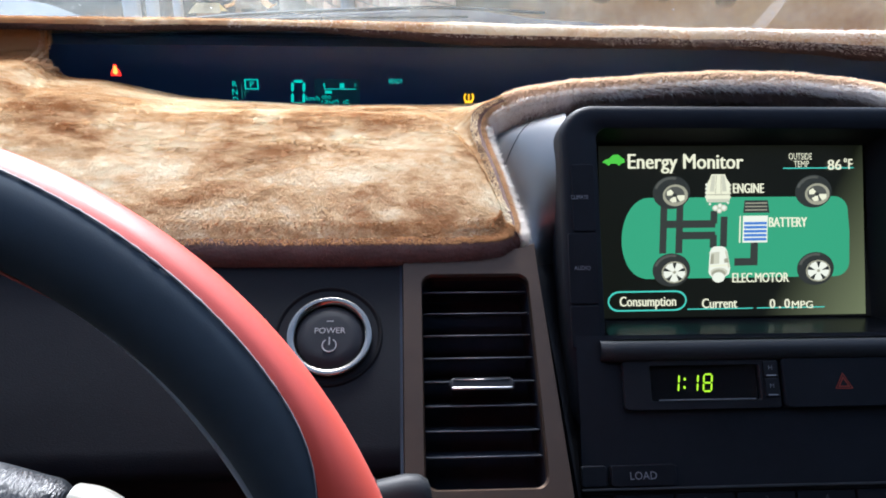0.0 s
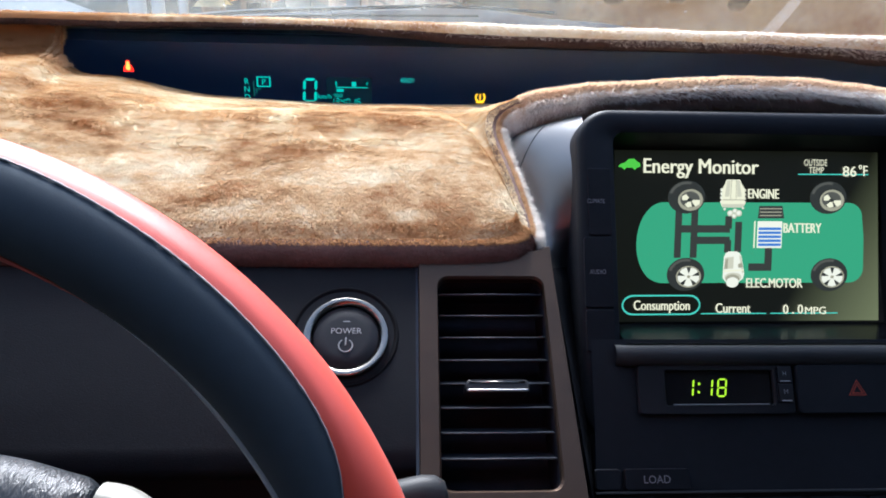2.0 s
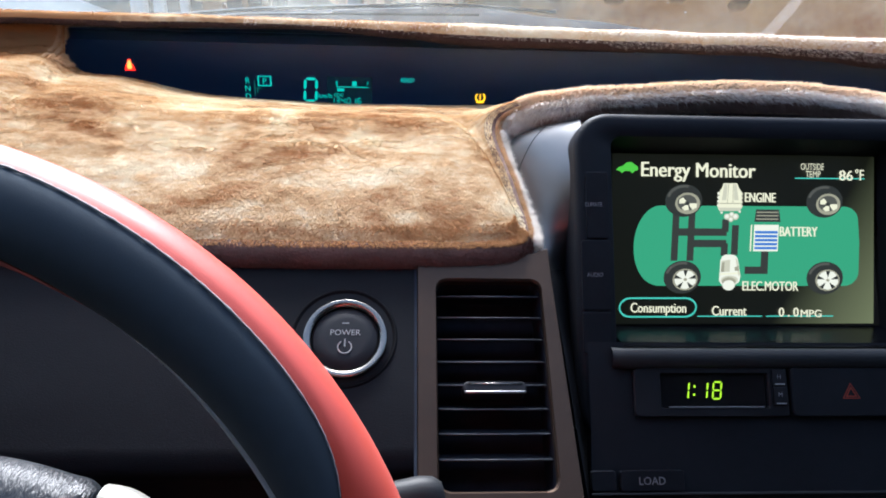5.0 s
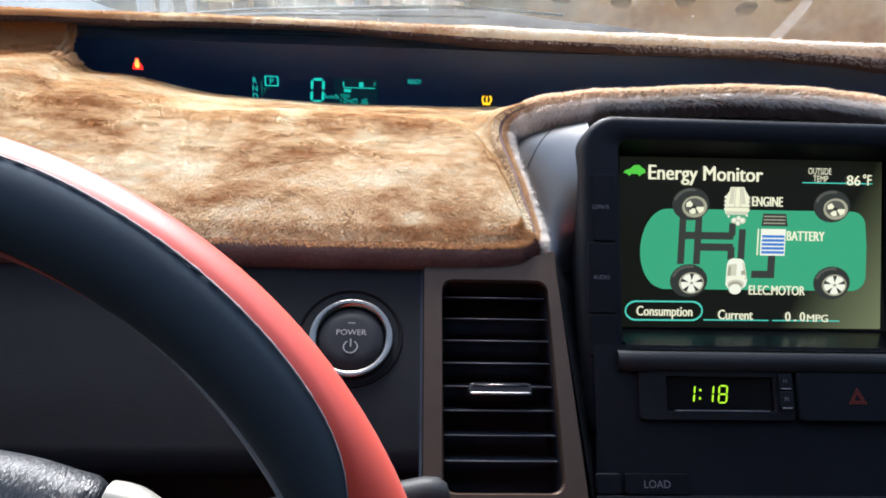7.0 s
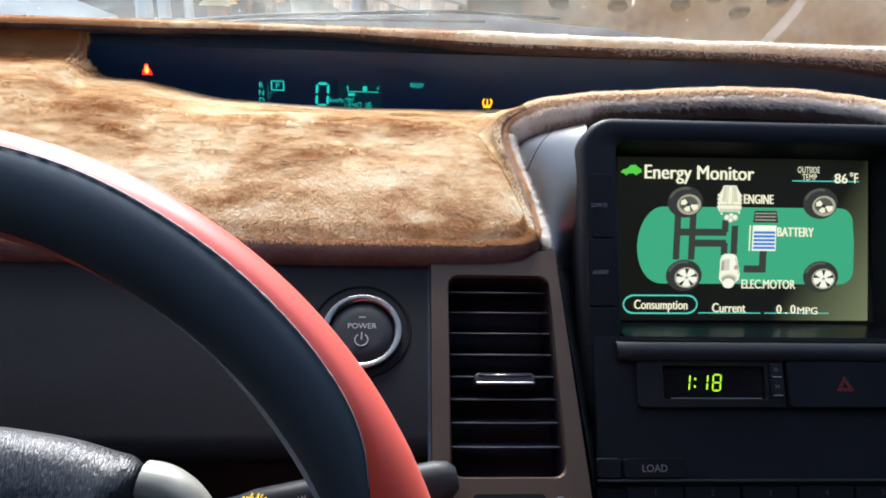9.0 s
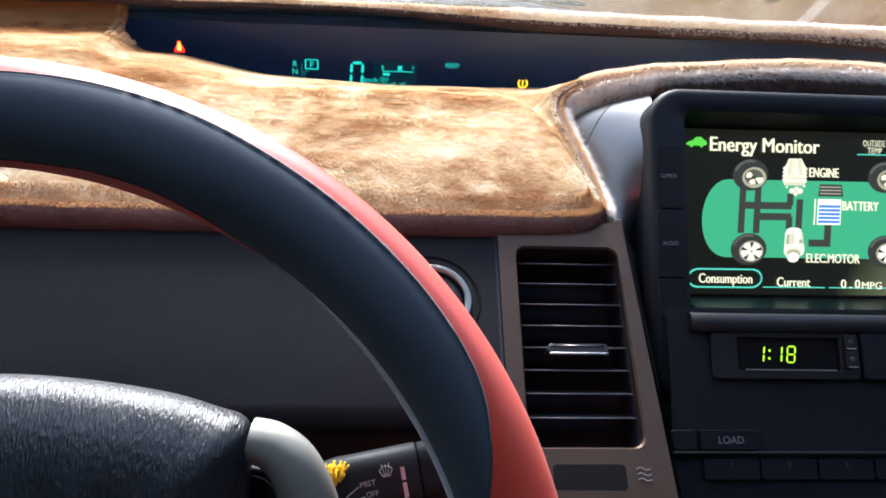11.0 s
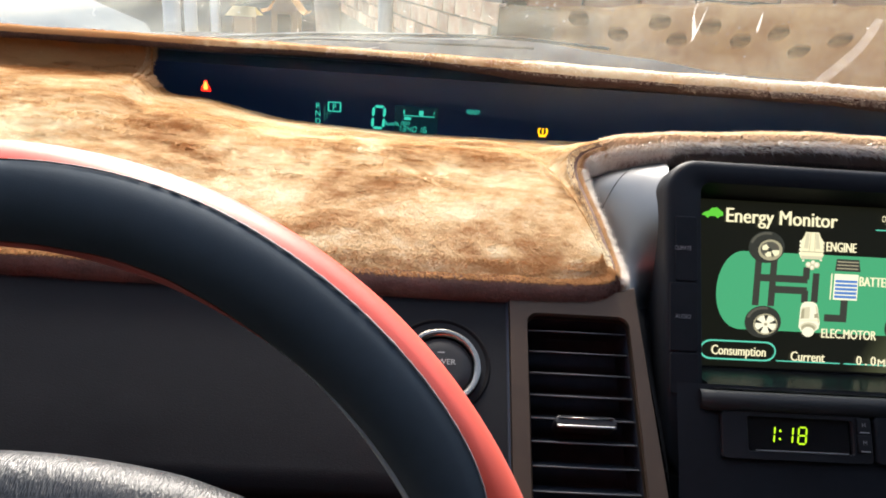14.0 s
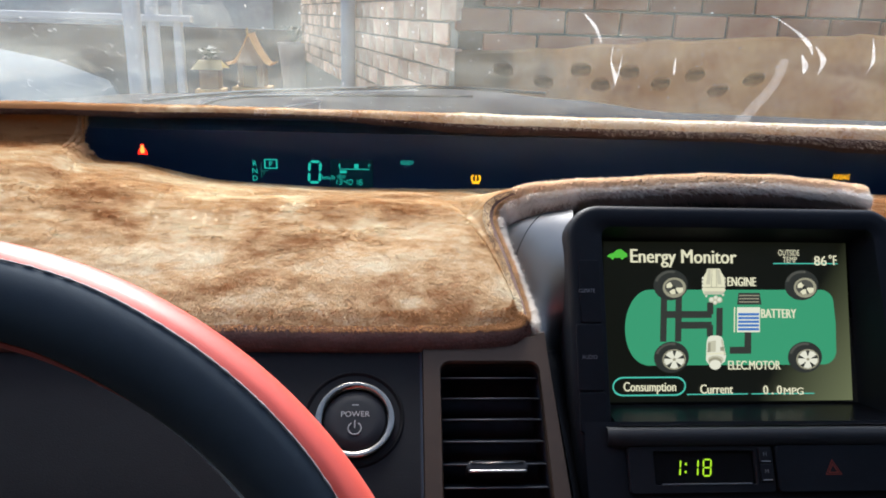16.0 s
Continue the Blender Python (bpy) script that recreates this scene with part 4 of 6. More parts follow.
for side in (1, -1):
    angles = [3 + 61 * i / 200 for i in range(201)]
    part("welt", tube([rim_point(a * side, seam(a) - 1.4 + 0.5 * noise.noise((a * 2.1, 0, 4)), 0.0002) for a in angles], [0.0001 + 0.00048 * math.sin(math.pi * i / 200) ** 0.6 * (0.65 + 0.6 * noise.noise((i * 0.31, 2, side))) for i in range(201)], 6), WELT, wheel, "pale edge between black and red", smooth=True)
    part("inner_seam", tube([rim_point((32 + 78 * i / 80) * side, -69, -0.0002) for i in range(81)], [0.0002 + 0.0014 * smooth_step(0, 26, i) for i in range(81)], 8), INNER_GREY, wheel, "grey inner seam", smooth=True)

# airbag pad: rounded cushion with grained skin
edge = [(-0.092, 0.064), (-0.088, 0.082), (-0.05, 0.0933), (0.0, 0.0973), (0.03, 0.0965), (0.06, 0.0923), (0.078, 0.0872), (0.0860, 0.0841), (0.0885, 0.0765), (0.0870, 0.05), (0.083, 0.0), (0.065, -0.05), (0.03, -0.08), (-0.03, -0.08), (-0.065, -0.05), (-0.083, 0.0)]
ring = [Vector((x, y, 0)) for x, y in edge]
loop = []
for i in range(len(ring)):
    p0, p1, p2, p3 = ring[i - 1], ring[i], ring[(i + 1) % len(ring)], ring[(i + 2) % len(ring)]
    for k in range(6):
        t = k / 6
        loop.append(0.5 * (2 * p1 + (p2 - p0) * t + (2 * p0 - 5 * p1 + 4 * p2 - p3) * t * t + (3 * p1 - p0 - 3 * p2 + p3) * t ** 3))
rows = []
for s, z in ((0.86, -0.03), (0.93, -0.018), (0.975, -0.008), (0.997, -0.001), (0.985, 0.006), (0.945, 0.0125), (0.86, 0.0185), (0.76, 0.0225), (0.6, 0.026), (0.3, 0.029), (0.02, 0.030)):
    rows.append([(p.x * s, p.y * s, z) for p in loop])
part("airbag_pad", loft(rows, closed=True), PAD, wheel, "dark grey grained airbag cover with a soft sheen", smooth=True)
for side in (1, -1):
    path = bezier([(0.0872 * side, 0.0760, -0.002), (0.0945 * side, 0.0742, -0.001), (0.1012 * side, 0.0688, 0.0), (0.1058 * side, 0.0595, 0.0), (0.1085 * side, 0.047, -0.001), (0.112 * side, 0.025, -0.002), (0.135 * side, 0.006, -0.004), (0.165 * side, 0.0, -0.006)], 8)
    rows = []
    for i, p in enumerate(path):
        t = (path[min(i + 1, len(path) - 1)] - path[max(i - 1, 0)]).normalized()
        n = Vector((-t.y, t.x, 0))
        w = 0.0073 + 0.005 * (i / len(path))
        rows.append([p + n * w * math.cos(radians(a)) + Vector((0, 0, 0.0085 * math.sin(radians(a)))) for a in range(0, 360, 24)])
    part("spoke", loft(rows, closed=True), SPOKE, wheel, "champagne silver painted spoke", smooth=True)
    part("spoke_filler", prism([(s * side, y) for s, y in ((0.084, 0.0655), (0.0925, 0.0640), (0.0975, 0.0575), (0.1005, 0.047), (0.103, 0.025), (0.100, -0.03), (0.08, -0.03))][::side], -0.024, -0.008, 0.001), SOFT_BLACK, wheel, "black filler below the spoke")
    part("trim_line", tube(bezier([(0.0890 * side, 0.0655, 0.002), (0.0930 * side, 0.0640, 0.002), (0.0962 * side, 0.0605, 0.002), (0.0985 * side, 0.0545, 0.001), (0.0995 * side, 0.047, 0.0)], 6), 0.0003, 6), SEAM_GREY, wheel, "thin grey edge line", smooth=True)
shroud = lathe([(0.045, -0.16), (0.05, -0.06), (0.045, -0.05), (0.01, -0.049)], 32)
shroud.transform(Matrix.Translation((0, -0.02, 0)))
part("column_shroud", shroud, BLACK, wheel, smooth=True)

# wiper stalk behind the wheel
STALK = mat_frame((-0.0425, 0.4378, 0.9002), 33.5) @ Matrix.Rotation(radians(11), 4, "Z")
stalk = empty("wiper_stalk", STALK, "black wiper stalk with grey printed marks", "control stalk")


def squircle(x, hh, dd, n=28, power=0.6):
    return [(x, hh * math.copysign(abs(math.cos(a)) ** power, math.cos(a)), dd * math.copysign(abs(math.sin(a)) ** power, math.sin(a))) for a in [2 * math.pi * k / n for k in range(n)]]


part("lever", loft([squircle(*q) for q in ((-0.06, 0.010, 0.008), (-0.030, 0.0115, 0.009), (-0.022, 0.0128, 0.0098), (0.0135, 0.0128, 0.0098), (0.0143, 0.0122, 0.0092), (0.0143, 0.001, 0.001))], closed=True), SOFT_BLACK, stalk, smooth=True)
part("turn_sleeve", loft([squircle(*q) for q in ((0.0147, 0.001, 0.001), (0.0147, 0.0120, 0.0090), (0.0152, 0.0125, 0.0095), (0.044, 0.0118, 0.0092), (0.047, 0.0108, 0.0085), (0.048, 0.009, 0.007))], closed=True), SOFT_BLACK, stalk, "black turning sleeve", smooth=True)
part("end_cap", loft([squircle(*q, 28, 0.8) for q in ((0.048, 0.0095, 0.008), (0.060, 0.0095, 0.008), (0.066, 0.0082, 0.007), (0.0695, 0.005, 0.0045), (0.0700, 0.0005, 0.0005))], closed=True), BEAM, stalk, "grey rounded stalk tip", smooth=True)
lettering("MIST", 0.0034, WHITE_MARK, stalk, -0.0118, -0.0012, 0.0101, width=0.0066)
lettering("OFF", 0.0034, WHITE_MARK, stalk, -0.0098, -0.0058, 0.0101, width=0.0052)
bm = bmesh.new()
tube([(-0.0185, -0.0040, 0.0100), (-0.0126, -0.0006, 0.0101)], 0.00022, 5, bm)
part("leader_line", bm, WHITE_MARK, stalk)
part("leader_line", tube([(-0.0150, -0.0064, 0.0100), (-0.0104, -0.0052, 0.0101)], 0.00022, 5), WHITE_MARK, stalk)
sym = bmesh.new()
arc = lambda r, a0, a1, cx, cy: [(cx + r * math.cos(radians(a)), cy + r * math.sin(radians(a)), 0.0101) for a in range(a0, a1 + 1, 10)]
tube(arc(0.0032, 30, 150, 0.0, 0.0025), 0.00022, 5, sym)
tube([(-0.0028, 0.0041, 0.0101), (-0.0014, 0.0012, 0.0101)], 0.00022, 5, sym)
tube([(0.0028, 0.0041, 0.0101), (0.0014, 0.0012, 0.0101)], 0.00022, 5, sym)
tube(arc(0.0016, 30, 150, 0.0, 0.0006), 0.00022, 5, sym)
for dx in (-0.0016, 0.0, 0.0016):
    tube([(dx * 0.4, 0.0010, 0.0101), (dx, 0.0068, 0.0101)], 0.0002, 5, sym)
part("washer_symbol", sym, WHITE_MARK, stalk, "grey screen washer symbol")
for y0, y1 in ((-0.0015, 0.0040), (-0.0090, -0.0025)):
    part("index_bar", bars([(0.0062, 0.0080, y0, y1)], 0.0101), PINK_MARK, stalk, "pinkish index bar")

# yellow yarn tied to the stalk's root
rnd = random.Random(5)
bm = bmesh.new()
for i in range(90):
    p = Vector((-0.0668, 0.4305, 0.9045)) + Vector((rnd.uniform(-0.0024, 0.0024), rnd.uniform(-0.002, 0.002), rnd.uniform(-0.006, -0.001)))
    d = Vector((rnd.uniform(-0.1, 0.55), rnd.uniform(-0.3, 0.2), 1.0)).normalized()
    side = Vector((rnd.uniform(-1, 1), rnd.uniform(-1, 1), rnd.uniform(-1, 0.2))) * 0.0018
    n = rnd.uniform(0.8, 1.15)
    tube([p, p + d * 0.004 * n + side * 0.3, p + d * 0.008 * n + side * 0.7, p + d * 0.0105 * n + side], [0.0007, 0.0007, 0.0006, 0.0004], 5, bm)
yarn = thing("yarn_tassel", bm, YELLOW, "bright yellow yarn tassel tied to the wiper stalk", "tassel", smooth=True)

# ---------- centre vent ----------
vent = empty("air_vent", FASCIA, "bronze-grey centre air vent with black slats", "air vent")
inner = rounded(0.0246, 0.0802, -0.1092, -0.0004, 0.006, 6)
outer = []
for x, y in inner:
    cx, cy = 0.0527, -0.0538
    u, v = (x - cx) / 0.027, (y - cy) / 0.0534
    k = max(abs(u), abs(v))
    u, v = u / k, v / k
    left = 0.0145
    right = 0.0862 + (0.0945 - 0.0862) * (0.5 - 0.5 * v)
    outer.append((left if u < -0.98 else right if u > 0.98 else left + (right - left) * (u + 1) / 2, (0.012 + 0.008 * smooth_step(0.5, 1.0, u)) if v > 0.98 else -0.180 if v < -0.98 else -0.0838 + 0.096 * v))
part("surround", ring_plate(outer, inner, -0.0035, 0.0022, ease=0.0012), TRIM, vent, "bronze-grey painted surround", smooth=False)
part("edge_gap", box(0.0130, 0.0144, -0.178, 0.010, -0.004, 0.0005), DARK_HOLE, vent, "dark joint beside the surround")
part("duct", ring_plate(rounded(0.0243, 0.0805, -0.1095, 0.0, 0.006, 6), rounded(0.0244, 0.0804, -0.1094, -0.0001, 0.006, 6), -0.06, -0.0034), DARK_HOLE, vent)
part("back", box(0.0244, 0.0804, -0.1094, -0.0001, -0.034, -0.03), DARK_HOLE, vent)
slat = box(0.0250, 0.0798, -0.0005, 0.0005, -0.019, -0.0035, 0.0004, 2)
first = None
for i in range(8):
    v = -0.0092 - 0.0123 * i
    if first is None:
        first = part("slat", slat, SLAT, vent)
        rail = part("front_edge", tube([(0.0256, 0.0002, -0.0034), (0.0792, 0.0002, -0.0034)], 0.00042, 6), SLAT_EDGE, first, "thin front edge, lightened as its highlight", smooth=True)
    else:
        ob = new("slat", first.data)
        ob.parent = vent
        lip = new("front_edge", rail.data)
        lip.parent = ob
    (first if i == 0 else ob).matrix_local = Matrix.Translation((0, v, 0)) @ Matrix.Rotation(radians(24), 4, "X")
bm = prism(rounded(-0.016, 0.016, -0.0030, 0.0030, 0.0029, 5), -0.008, 0.0030, 0.0012)
knob = part("slide_knob", bm, BLACK, vent, "black sliding knob")
knob.matrix_local = Matrix.Translation((0.0527, -0.0596, 0))
part("chrome_edge", tube([(-0.0150, -0.0024, 0.0026), (-0.0140, -0.0027, 0.0030), (0.0140, -0.0027, 0.0030), (0.0150, -0.0024, 0.0026)], 0.0008, 8), SATIN, knob, "chrome edge", smooth=True)
part("top_edge", tube([(-0.0135, 0.0016, 0.0030), (0.0135, 0.0016, 0.0030)], 0.0005, 8), CHROME, knob, "thin chrome edge", smooth=True)
wheel_slot = prism(rounded(0.0342, 0.0692, -0.1290, -0.1172, 0.002, 4), -0.004, 0.0024, 0.0004)
thumb = part("thumb_wheel", wheel_slot, MATT_BLACK, vent, "smooth black thumb wheel")
part("wave_mark", tube(bezier([(0.0742, -0.1195, 0.0026), (0.0762, -0.1188, 0.0026), (0.0785, -0.1200, 0.0026), (0.0808, -0.1195, 0.0026)], 4), 0.0002, 5), DIM_MARK, vent)
part("wave_mark", tube(bezier([(0.0742, -0.1220, 0.0026), (0.0762, -0.1213, 0.0026), (0.0785, -0.1225, 0.0026), (0.0808, -0.1220, 0.0026)], 4), 0.0002, 5), DIM_MARK, vent)
part("wave_mark", tube(bezier([(0.0742, -0.1245, 0.0026), (0.0762, -0.1238, 0.0026), (0.0785, -0.1250, 0.0026), (0.0808, -0.1245, 0.0026)], 4), 0.0002, 5), DIM_MARK, vent)

# ---------- power button ----------
power = empty("power_button", FASCIA @ Matrix.Translation((-0.0219, -0.0336, 0)), "round black power button with a chrome ring", "power button")
recess = lathe([(0.0272, 0.0), (0.0266, 0.0009), (0.0258, 0.0006), (0.0225, -0.0015), (0.0215, -0.004)], 64)
recess.transform(Matrix.Translation((-0.0008, 0.0012, 0)))
part("recess_ring", recess, MATT_BLACK, power, "black recessed ring", smooth=True)
part("chrome_ring", lathe([(0.0214, -0.003), (0.0213, 0.0026), (0.0210, 0.0033), (0.0203, 0.0037), (0.0184, 0.0031), (0.0176, 0.0025), (0.0172, 0.0016), (0.0170, -0.002)], 72), CHROME, power, "polished chrome ring", smooth=True)
part("cap", lathe([(0.0169, -0.003), (0.0168, 0.0004), (0.0160, 0.0014), (0.010, 0.0019), (0.0001, 0.0021)], 56), BLACK, power, "black button cap", smooth=True)
lettering("POWER", 0.0044, WHITE_MARK, power, 0, 0.0014, 0.0024, "CENTER", width=0.0152)
sym = bmesh.new()
tube([(0.0034 * math.sin(radians(a)), -0.0050 + 0.0034 * math.cos(radians(a)), 0.0023) for a in range(32, 329, 8)], 0.00035, 6, sym)
tube([(0, -0.0048, 0.0023), (0, -0.0006, 0.0023)], 0.00035, 6, sym)
part("power_symbol", sym, WHITE_MARK, power, "grey power symbol")
part("indicator", bars([(-0.0018, 0.0018, 0.0078, 0.0084)], 0.0022), DIM_MARK, power, "small unlit indicator")

# ---------- centre console ----------
console = empty("centre_console", BEZEL, "black centre console round the screen", "centre console")
frame_rows = []
for inset, z in ((0.0, -0.06), (0.0, -0.0046), (0.0005, -0.0025), (0.0016, -0.0009), (0.0032, -0.0002), (0.0046, 0.0)):
    frame_rows.append([(x, y, z) for x, y in rounded(0.0988 + inset, 0.301 - inset, -0.125, 0.0515 - inset, 0.019 - inset, 10)])
for grow, z in ((0.0003, 0.0), (0.0, -0.0005), (0.0, -0.006)):
    frame_rows.append([(x, y, z) for x, y in rounded(0.1185 - grow, 0.284 + grow, -0.0815, 0.038 + grow, 0.006 + grow, 10)])
part("bezel", loft(frame_rows, closed=True), BEZEL_BLACK, console, "black bezel", smooth=True)
for v0, v1, word in ((-0.0185, 0.0180, "CLIMATE"), (-0.0565, -0.0190, "AUDIO"), (-0.079, -0.057, "")):
    b = part("push_button", prism(rounded(0.1040 if v1 > 0 else 0.1010, 0.1160, v0 + 0.0002, v1 - 0.0002, 0.0012, 3), -0.003, 0.0010, 0.0005), SOFT_BLACK, console)
    if word:
        lettering(word, 0.0032, DIM_MARK, b, 0.1077, (v0 + v1) / 2 - 0.0010, 0.0016, "CENTER", width=0.0092 if word == "CLIMATE" else 0.0086)
# sloping inner walls of the screen well
inv = BEZEL.inverted()
well = []
for quad in (((0.1185, 0.038), (0.284, 0.038)), ((0.284, 0.038), (0.284, -0.0815)), ((0.1185, -0.0815), (0.1185, 0.038))):
    well.append(quad)
corner = {}
for key, (sx, sy) in {(0.1185, 0.038): (-0.0430, 0.0730), (0.284, 0.038): (0.1125, 0.0725), (0.284, -0.0815): (0.1150, -0.0270), (0.1185, -0.0815): (-0.0400, -0.0250)}.items():
    corner[key] = inv @ (SCREEN @ Vector((sx, sy, -0.001)))
for a, b in well:
    rows = [[Vector((a[0], a[1], -0.001)).lerp(Vector((b[0], b[1], -0.001)), k / 6) for k in range(7)], [corner[a].lerp(corner[b], k / 6) for k in range(7)]]
    part("well_wall", loft(rows), SOFT_BLACK, console)
bm = loft([[inv @ Vector((0.118, 0.5045, 0.9512)), inv @ Vector((0.287, 0.5045, 0.9512))], [inv @ Vector((0.122, 0.553, 0.9375)), inv @ Vector((0.283, 0.553, 0.9375))]])
part("well_ledge", bm, LEDGE, console, "glossy black ledge below the screen")
# beam over the clock
k2b = inv @ STACK
rows = []
for y, z in ((0.0160, -0.004), (0.0160, 0.001), (0.0145, 0.0028), (0.0105, 0.003), (0.0070, 0.0016), (0.0058, -0.001), (0.0058, -0.006)):
    rows.append([k2b @ Vector((x, y - 0.0012 + 0.0005 * (1 - smooth_step(0.1115, 0.118, x)), z - 0.0025 * (1 - smooth_step(0.1115, 0.118, x)))) for x in (0.1115, 0.1125, 0.114, 0.116, 0.118, 0.15, 0.2, 0.27, 0.290)])
part("beam", loft(rows), BEAM, console, "satin grey beam", smooth=True)
bm = loft([[(x, y, -0.003) for x in (xl, 0.296)] for xl, y in ((0.100, 0.018), (0.100, -0.02), (0.099, -0.06), (0.097, -0.13))])
bm.transform(k2b)
part("lower_face", bm, BEZEL_BLACK, console, "black lower fascia")

# silver shoulder between mat and bezel, tapering down beside the vent
left_e = bezier([(0.070, 0.675, 1.008), (0.070, 0.664, 1.012), (0.0700, 0.645, 1.009), (0.0750, 0.612, 0.998), (0.079, 0.582, 0.985), (0.0815, 0.560, 0.974), (0.0850, 0.548, 0.9705),
                 (0.0868, 0.538, 0.9640), (0.0885, 0.5195, 0.9500), (0.0915, 0.4802, 0.9190), (0.0950, 0.4331, 0.8820)], 4)
right_e = bezier([(0.103, 0.632, 1.034), (0.1085, 0.610, 1.0425), (0.1055, 0.591, 1.0375), (0.1012, 0.575, 1.022), (0.1008, 0.569, 0.997), (0.1035, 0.572, 0.976), (0.1061, 0.576, 0.9585),
                  (0.1063, 0.567, 0.9518), (0.1066, 0.5484, 0.9254), (0.104, 0.508, 0.902), (0.1047, 0.468, 0.8448)], 4)


def shoulder_point(i, k):
    """A point of the panel: i along its edges, k from 0 at the mat to 8 at the bezel."""
    a = min(int(i), len(left_e) - 2)
    p, q = left_e[a].lerp(left_e[a + 1], i - a), right_e[a].lerp(right_e[a + 1], i - a)
    full = 0.0065 - 0.0060 * smooth_step(5, 15, i)
    return p.lerp(q, k / 8) + Vector((-0.3, -0.8, 0.5)) * full * math.sin(math.pi * k / 8)


shoulder = thing("dash_shoulder", loft([[shoulder_point(i, k) for k in range(9)] for i in range(24)]), SILVER, "silver-grey painted trim between mat and screen", "trim panel", smooth=True)
part("lower_filler", loft([[shoulder_point(i, k) for k in range(9)] for i in range(23, len(left_e))]), SOFT_BLACK, shoulder, "black lower filler", smooth=True)
path = bezier([(4.25, 5.0, 0), (8.3, 2.9, 0), (11.0, 0.5, 0)], 8)
part("panel_joint", tube([shoulder_point(p.x, p.y) + Vector((0, -0.0001, 0.0001)) for p in path], 0.00022, 6), BLACK, shoulder, "thin dark panel joint", smooth=True)
mirrored = [[(0.397 - shoulder_point(i, k).x, shoulder_point(i, k).y, shoulder_point(i, k).z) for k in range(9)] for i in range(25)]
thing("dash_shoulder", loft(mirrored), SILVER, "silver-grey painted trim between mat and screen", "trim panel", smooth=True)

# ---------- screen ----------
U, V = 0.000328, 0.000323


def g(a, b):
    """Screen design grid: 461 wide, 293 high from the upper left corner, to local metres."""
    return (-0.0413 + (a - 13 * b / 293) * U, 0.0713 - (b - 3 * a / 461) * V)


lcd = empty("touch_screen", SCREEN, "lit colour screen showing a car energy diagram", "screen")
panel = part("panel", flat([g(-3, -3), g(-3 + 13, 296), g(464 + 13, 296), g(464, -3)][::1], 0.0), SCREEN_BLACK, lcd, "black lit display panel")


def lcd_poly(name, pts, z, material):
    return part(name, flat([g(a, b) for a, b in pts], z), material, lcd)


def lcd_round(a, b, ra, rb, z, material, name, n=24):
    return lcd_poly(name, [(a + ra * math.cos(2 * math.pi * k / n), b + rb * math.sin(2 * math.pi * k / n)) for k in range(n)], z, material)


def lcd_text(word, a, b, high, wide, material=LCD_CREAM, align="LEFT", thick=0.0):
    x, y = g(a, b)
    return lettering(word, high * V / 0.70, material, lcd, x, y, 0.0012, align, width=wide * U, thick=thick)


body = [(86, 88)] + [(86 - 44 * math.sin(radians(t)), 158 - 70 * math.cos(radians(t))) for t in range(10, 171, 10)] + [(86, 229), (420, 229)] + [(420 + 25 * math.sin(radians(t)), 204 + 25 * math.cos(radians(t))) for t in range(0, 91, 10)] + [(444, 150)] + [(414 + 26 * math.cos(radians(t)), 114 - 26 * math.sin(radians(t))) for t in range(0, 91, 10)]
lcd_poly("car_outline", body, 0.0003, LCD_GREEN)
for pts in (((108, 100), (120, 100), (120, 185), (108, 185)), ((136, 100), (148, 100), (148, 185), (136, 185)), ((108, 128), (205, 128), (205, 141), (108, 141)), ((136, 148), (205, 148), (205, 161), (136, 161)),
            ((214, 122), (226, 122), (226, 175), (214, 175)), ((196, 112), (208, 112), (208, 134), (196, 134)), ((196, 154), (208, 154), (208, 176), (196, 176)),
            ((268, 168), (281, 168), (281, 205), (268, 205)), ((240, 195), (281, 195), (281, 208), (240, 208))):
    lcd_poly("duct", pts, 0.0005, LCD_DARK)
for a, b, k in ((126, 79, 0), (377, 79, 0), (130, 214, 1), (384, 215, 1)):
    lcd_round(a, b, 33, 29, 0.0006, LCD_TYRE, "tyre")
    lcd_poly("tread", [(a + r * math.cos(radians(t)), b + r * 0.88 * math.sin(radians(t))) for r, t in [(31, t) for t in range(195, 300, 15)] + [(26, t) for t in range(285, 180, -15)]], 0.00065, LCD_TREAD)
    cx, cy = (a + 5, b + 4) if k else (a + 7, b + 5)
    lcd_round(cx, cy, 22, 19, 0.0007, LCD_SHADE, "rim")
    if k:
        lcd_round(cx, cy, 19.5, 16.5, 0.0008, LCD_TYRE, "rim_dish")
        for s in range(5):
            t0 = radians(72 * s + 18)
            lcd_poly("rim_spoke", [(cx + r * math.cos(t0 + d), cy + r * 0.86 * math.sin(t0 + d)) for r, d in ((3, -0.9), (19, -0.42), (19.5, 0.0), (19, 0.42), (3, 0.9))], 0.0009, LCD_WHITE)
        lcd_round(cx, cy, 3.2, 2.8, 0.0010, LCD_SHADE, "rim_core", 12)
    else:
        lcd_round(cx - 1, cy - 1, 17, 14, 0.0008, LCD_TREAD, "rim_dish")
        for t0, size in ((0.5, 16), (1.9, 14), (3.6, 15)):
            lcd_poly("rim_spoke", [(cx + r * math.cos(t0 + d), cy + r * 0.85 * math.sin(t0 + d)) for r, d in ((4, -0.5), (size, -0.5), (size + 2, 0.0), (size, 0.5), (4, 0.5))], 0.0010, LCD_CREAM)
        lcd_round(cx - 2, cy, 4, 3.4, 0.0011, LCD_TYRE, "rim_core", 12)
# engine block, battery, motor
lcd_poly("engine", [(195, 48), (219, 48), (222, 55), (228, 64), (229, 92), (225, 97), (190, 97), (187, 92), (188, 64), (193, 55)], 0.0007, LCD_CREAM)
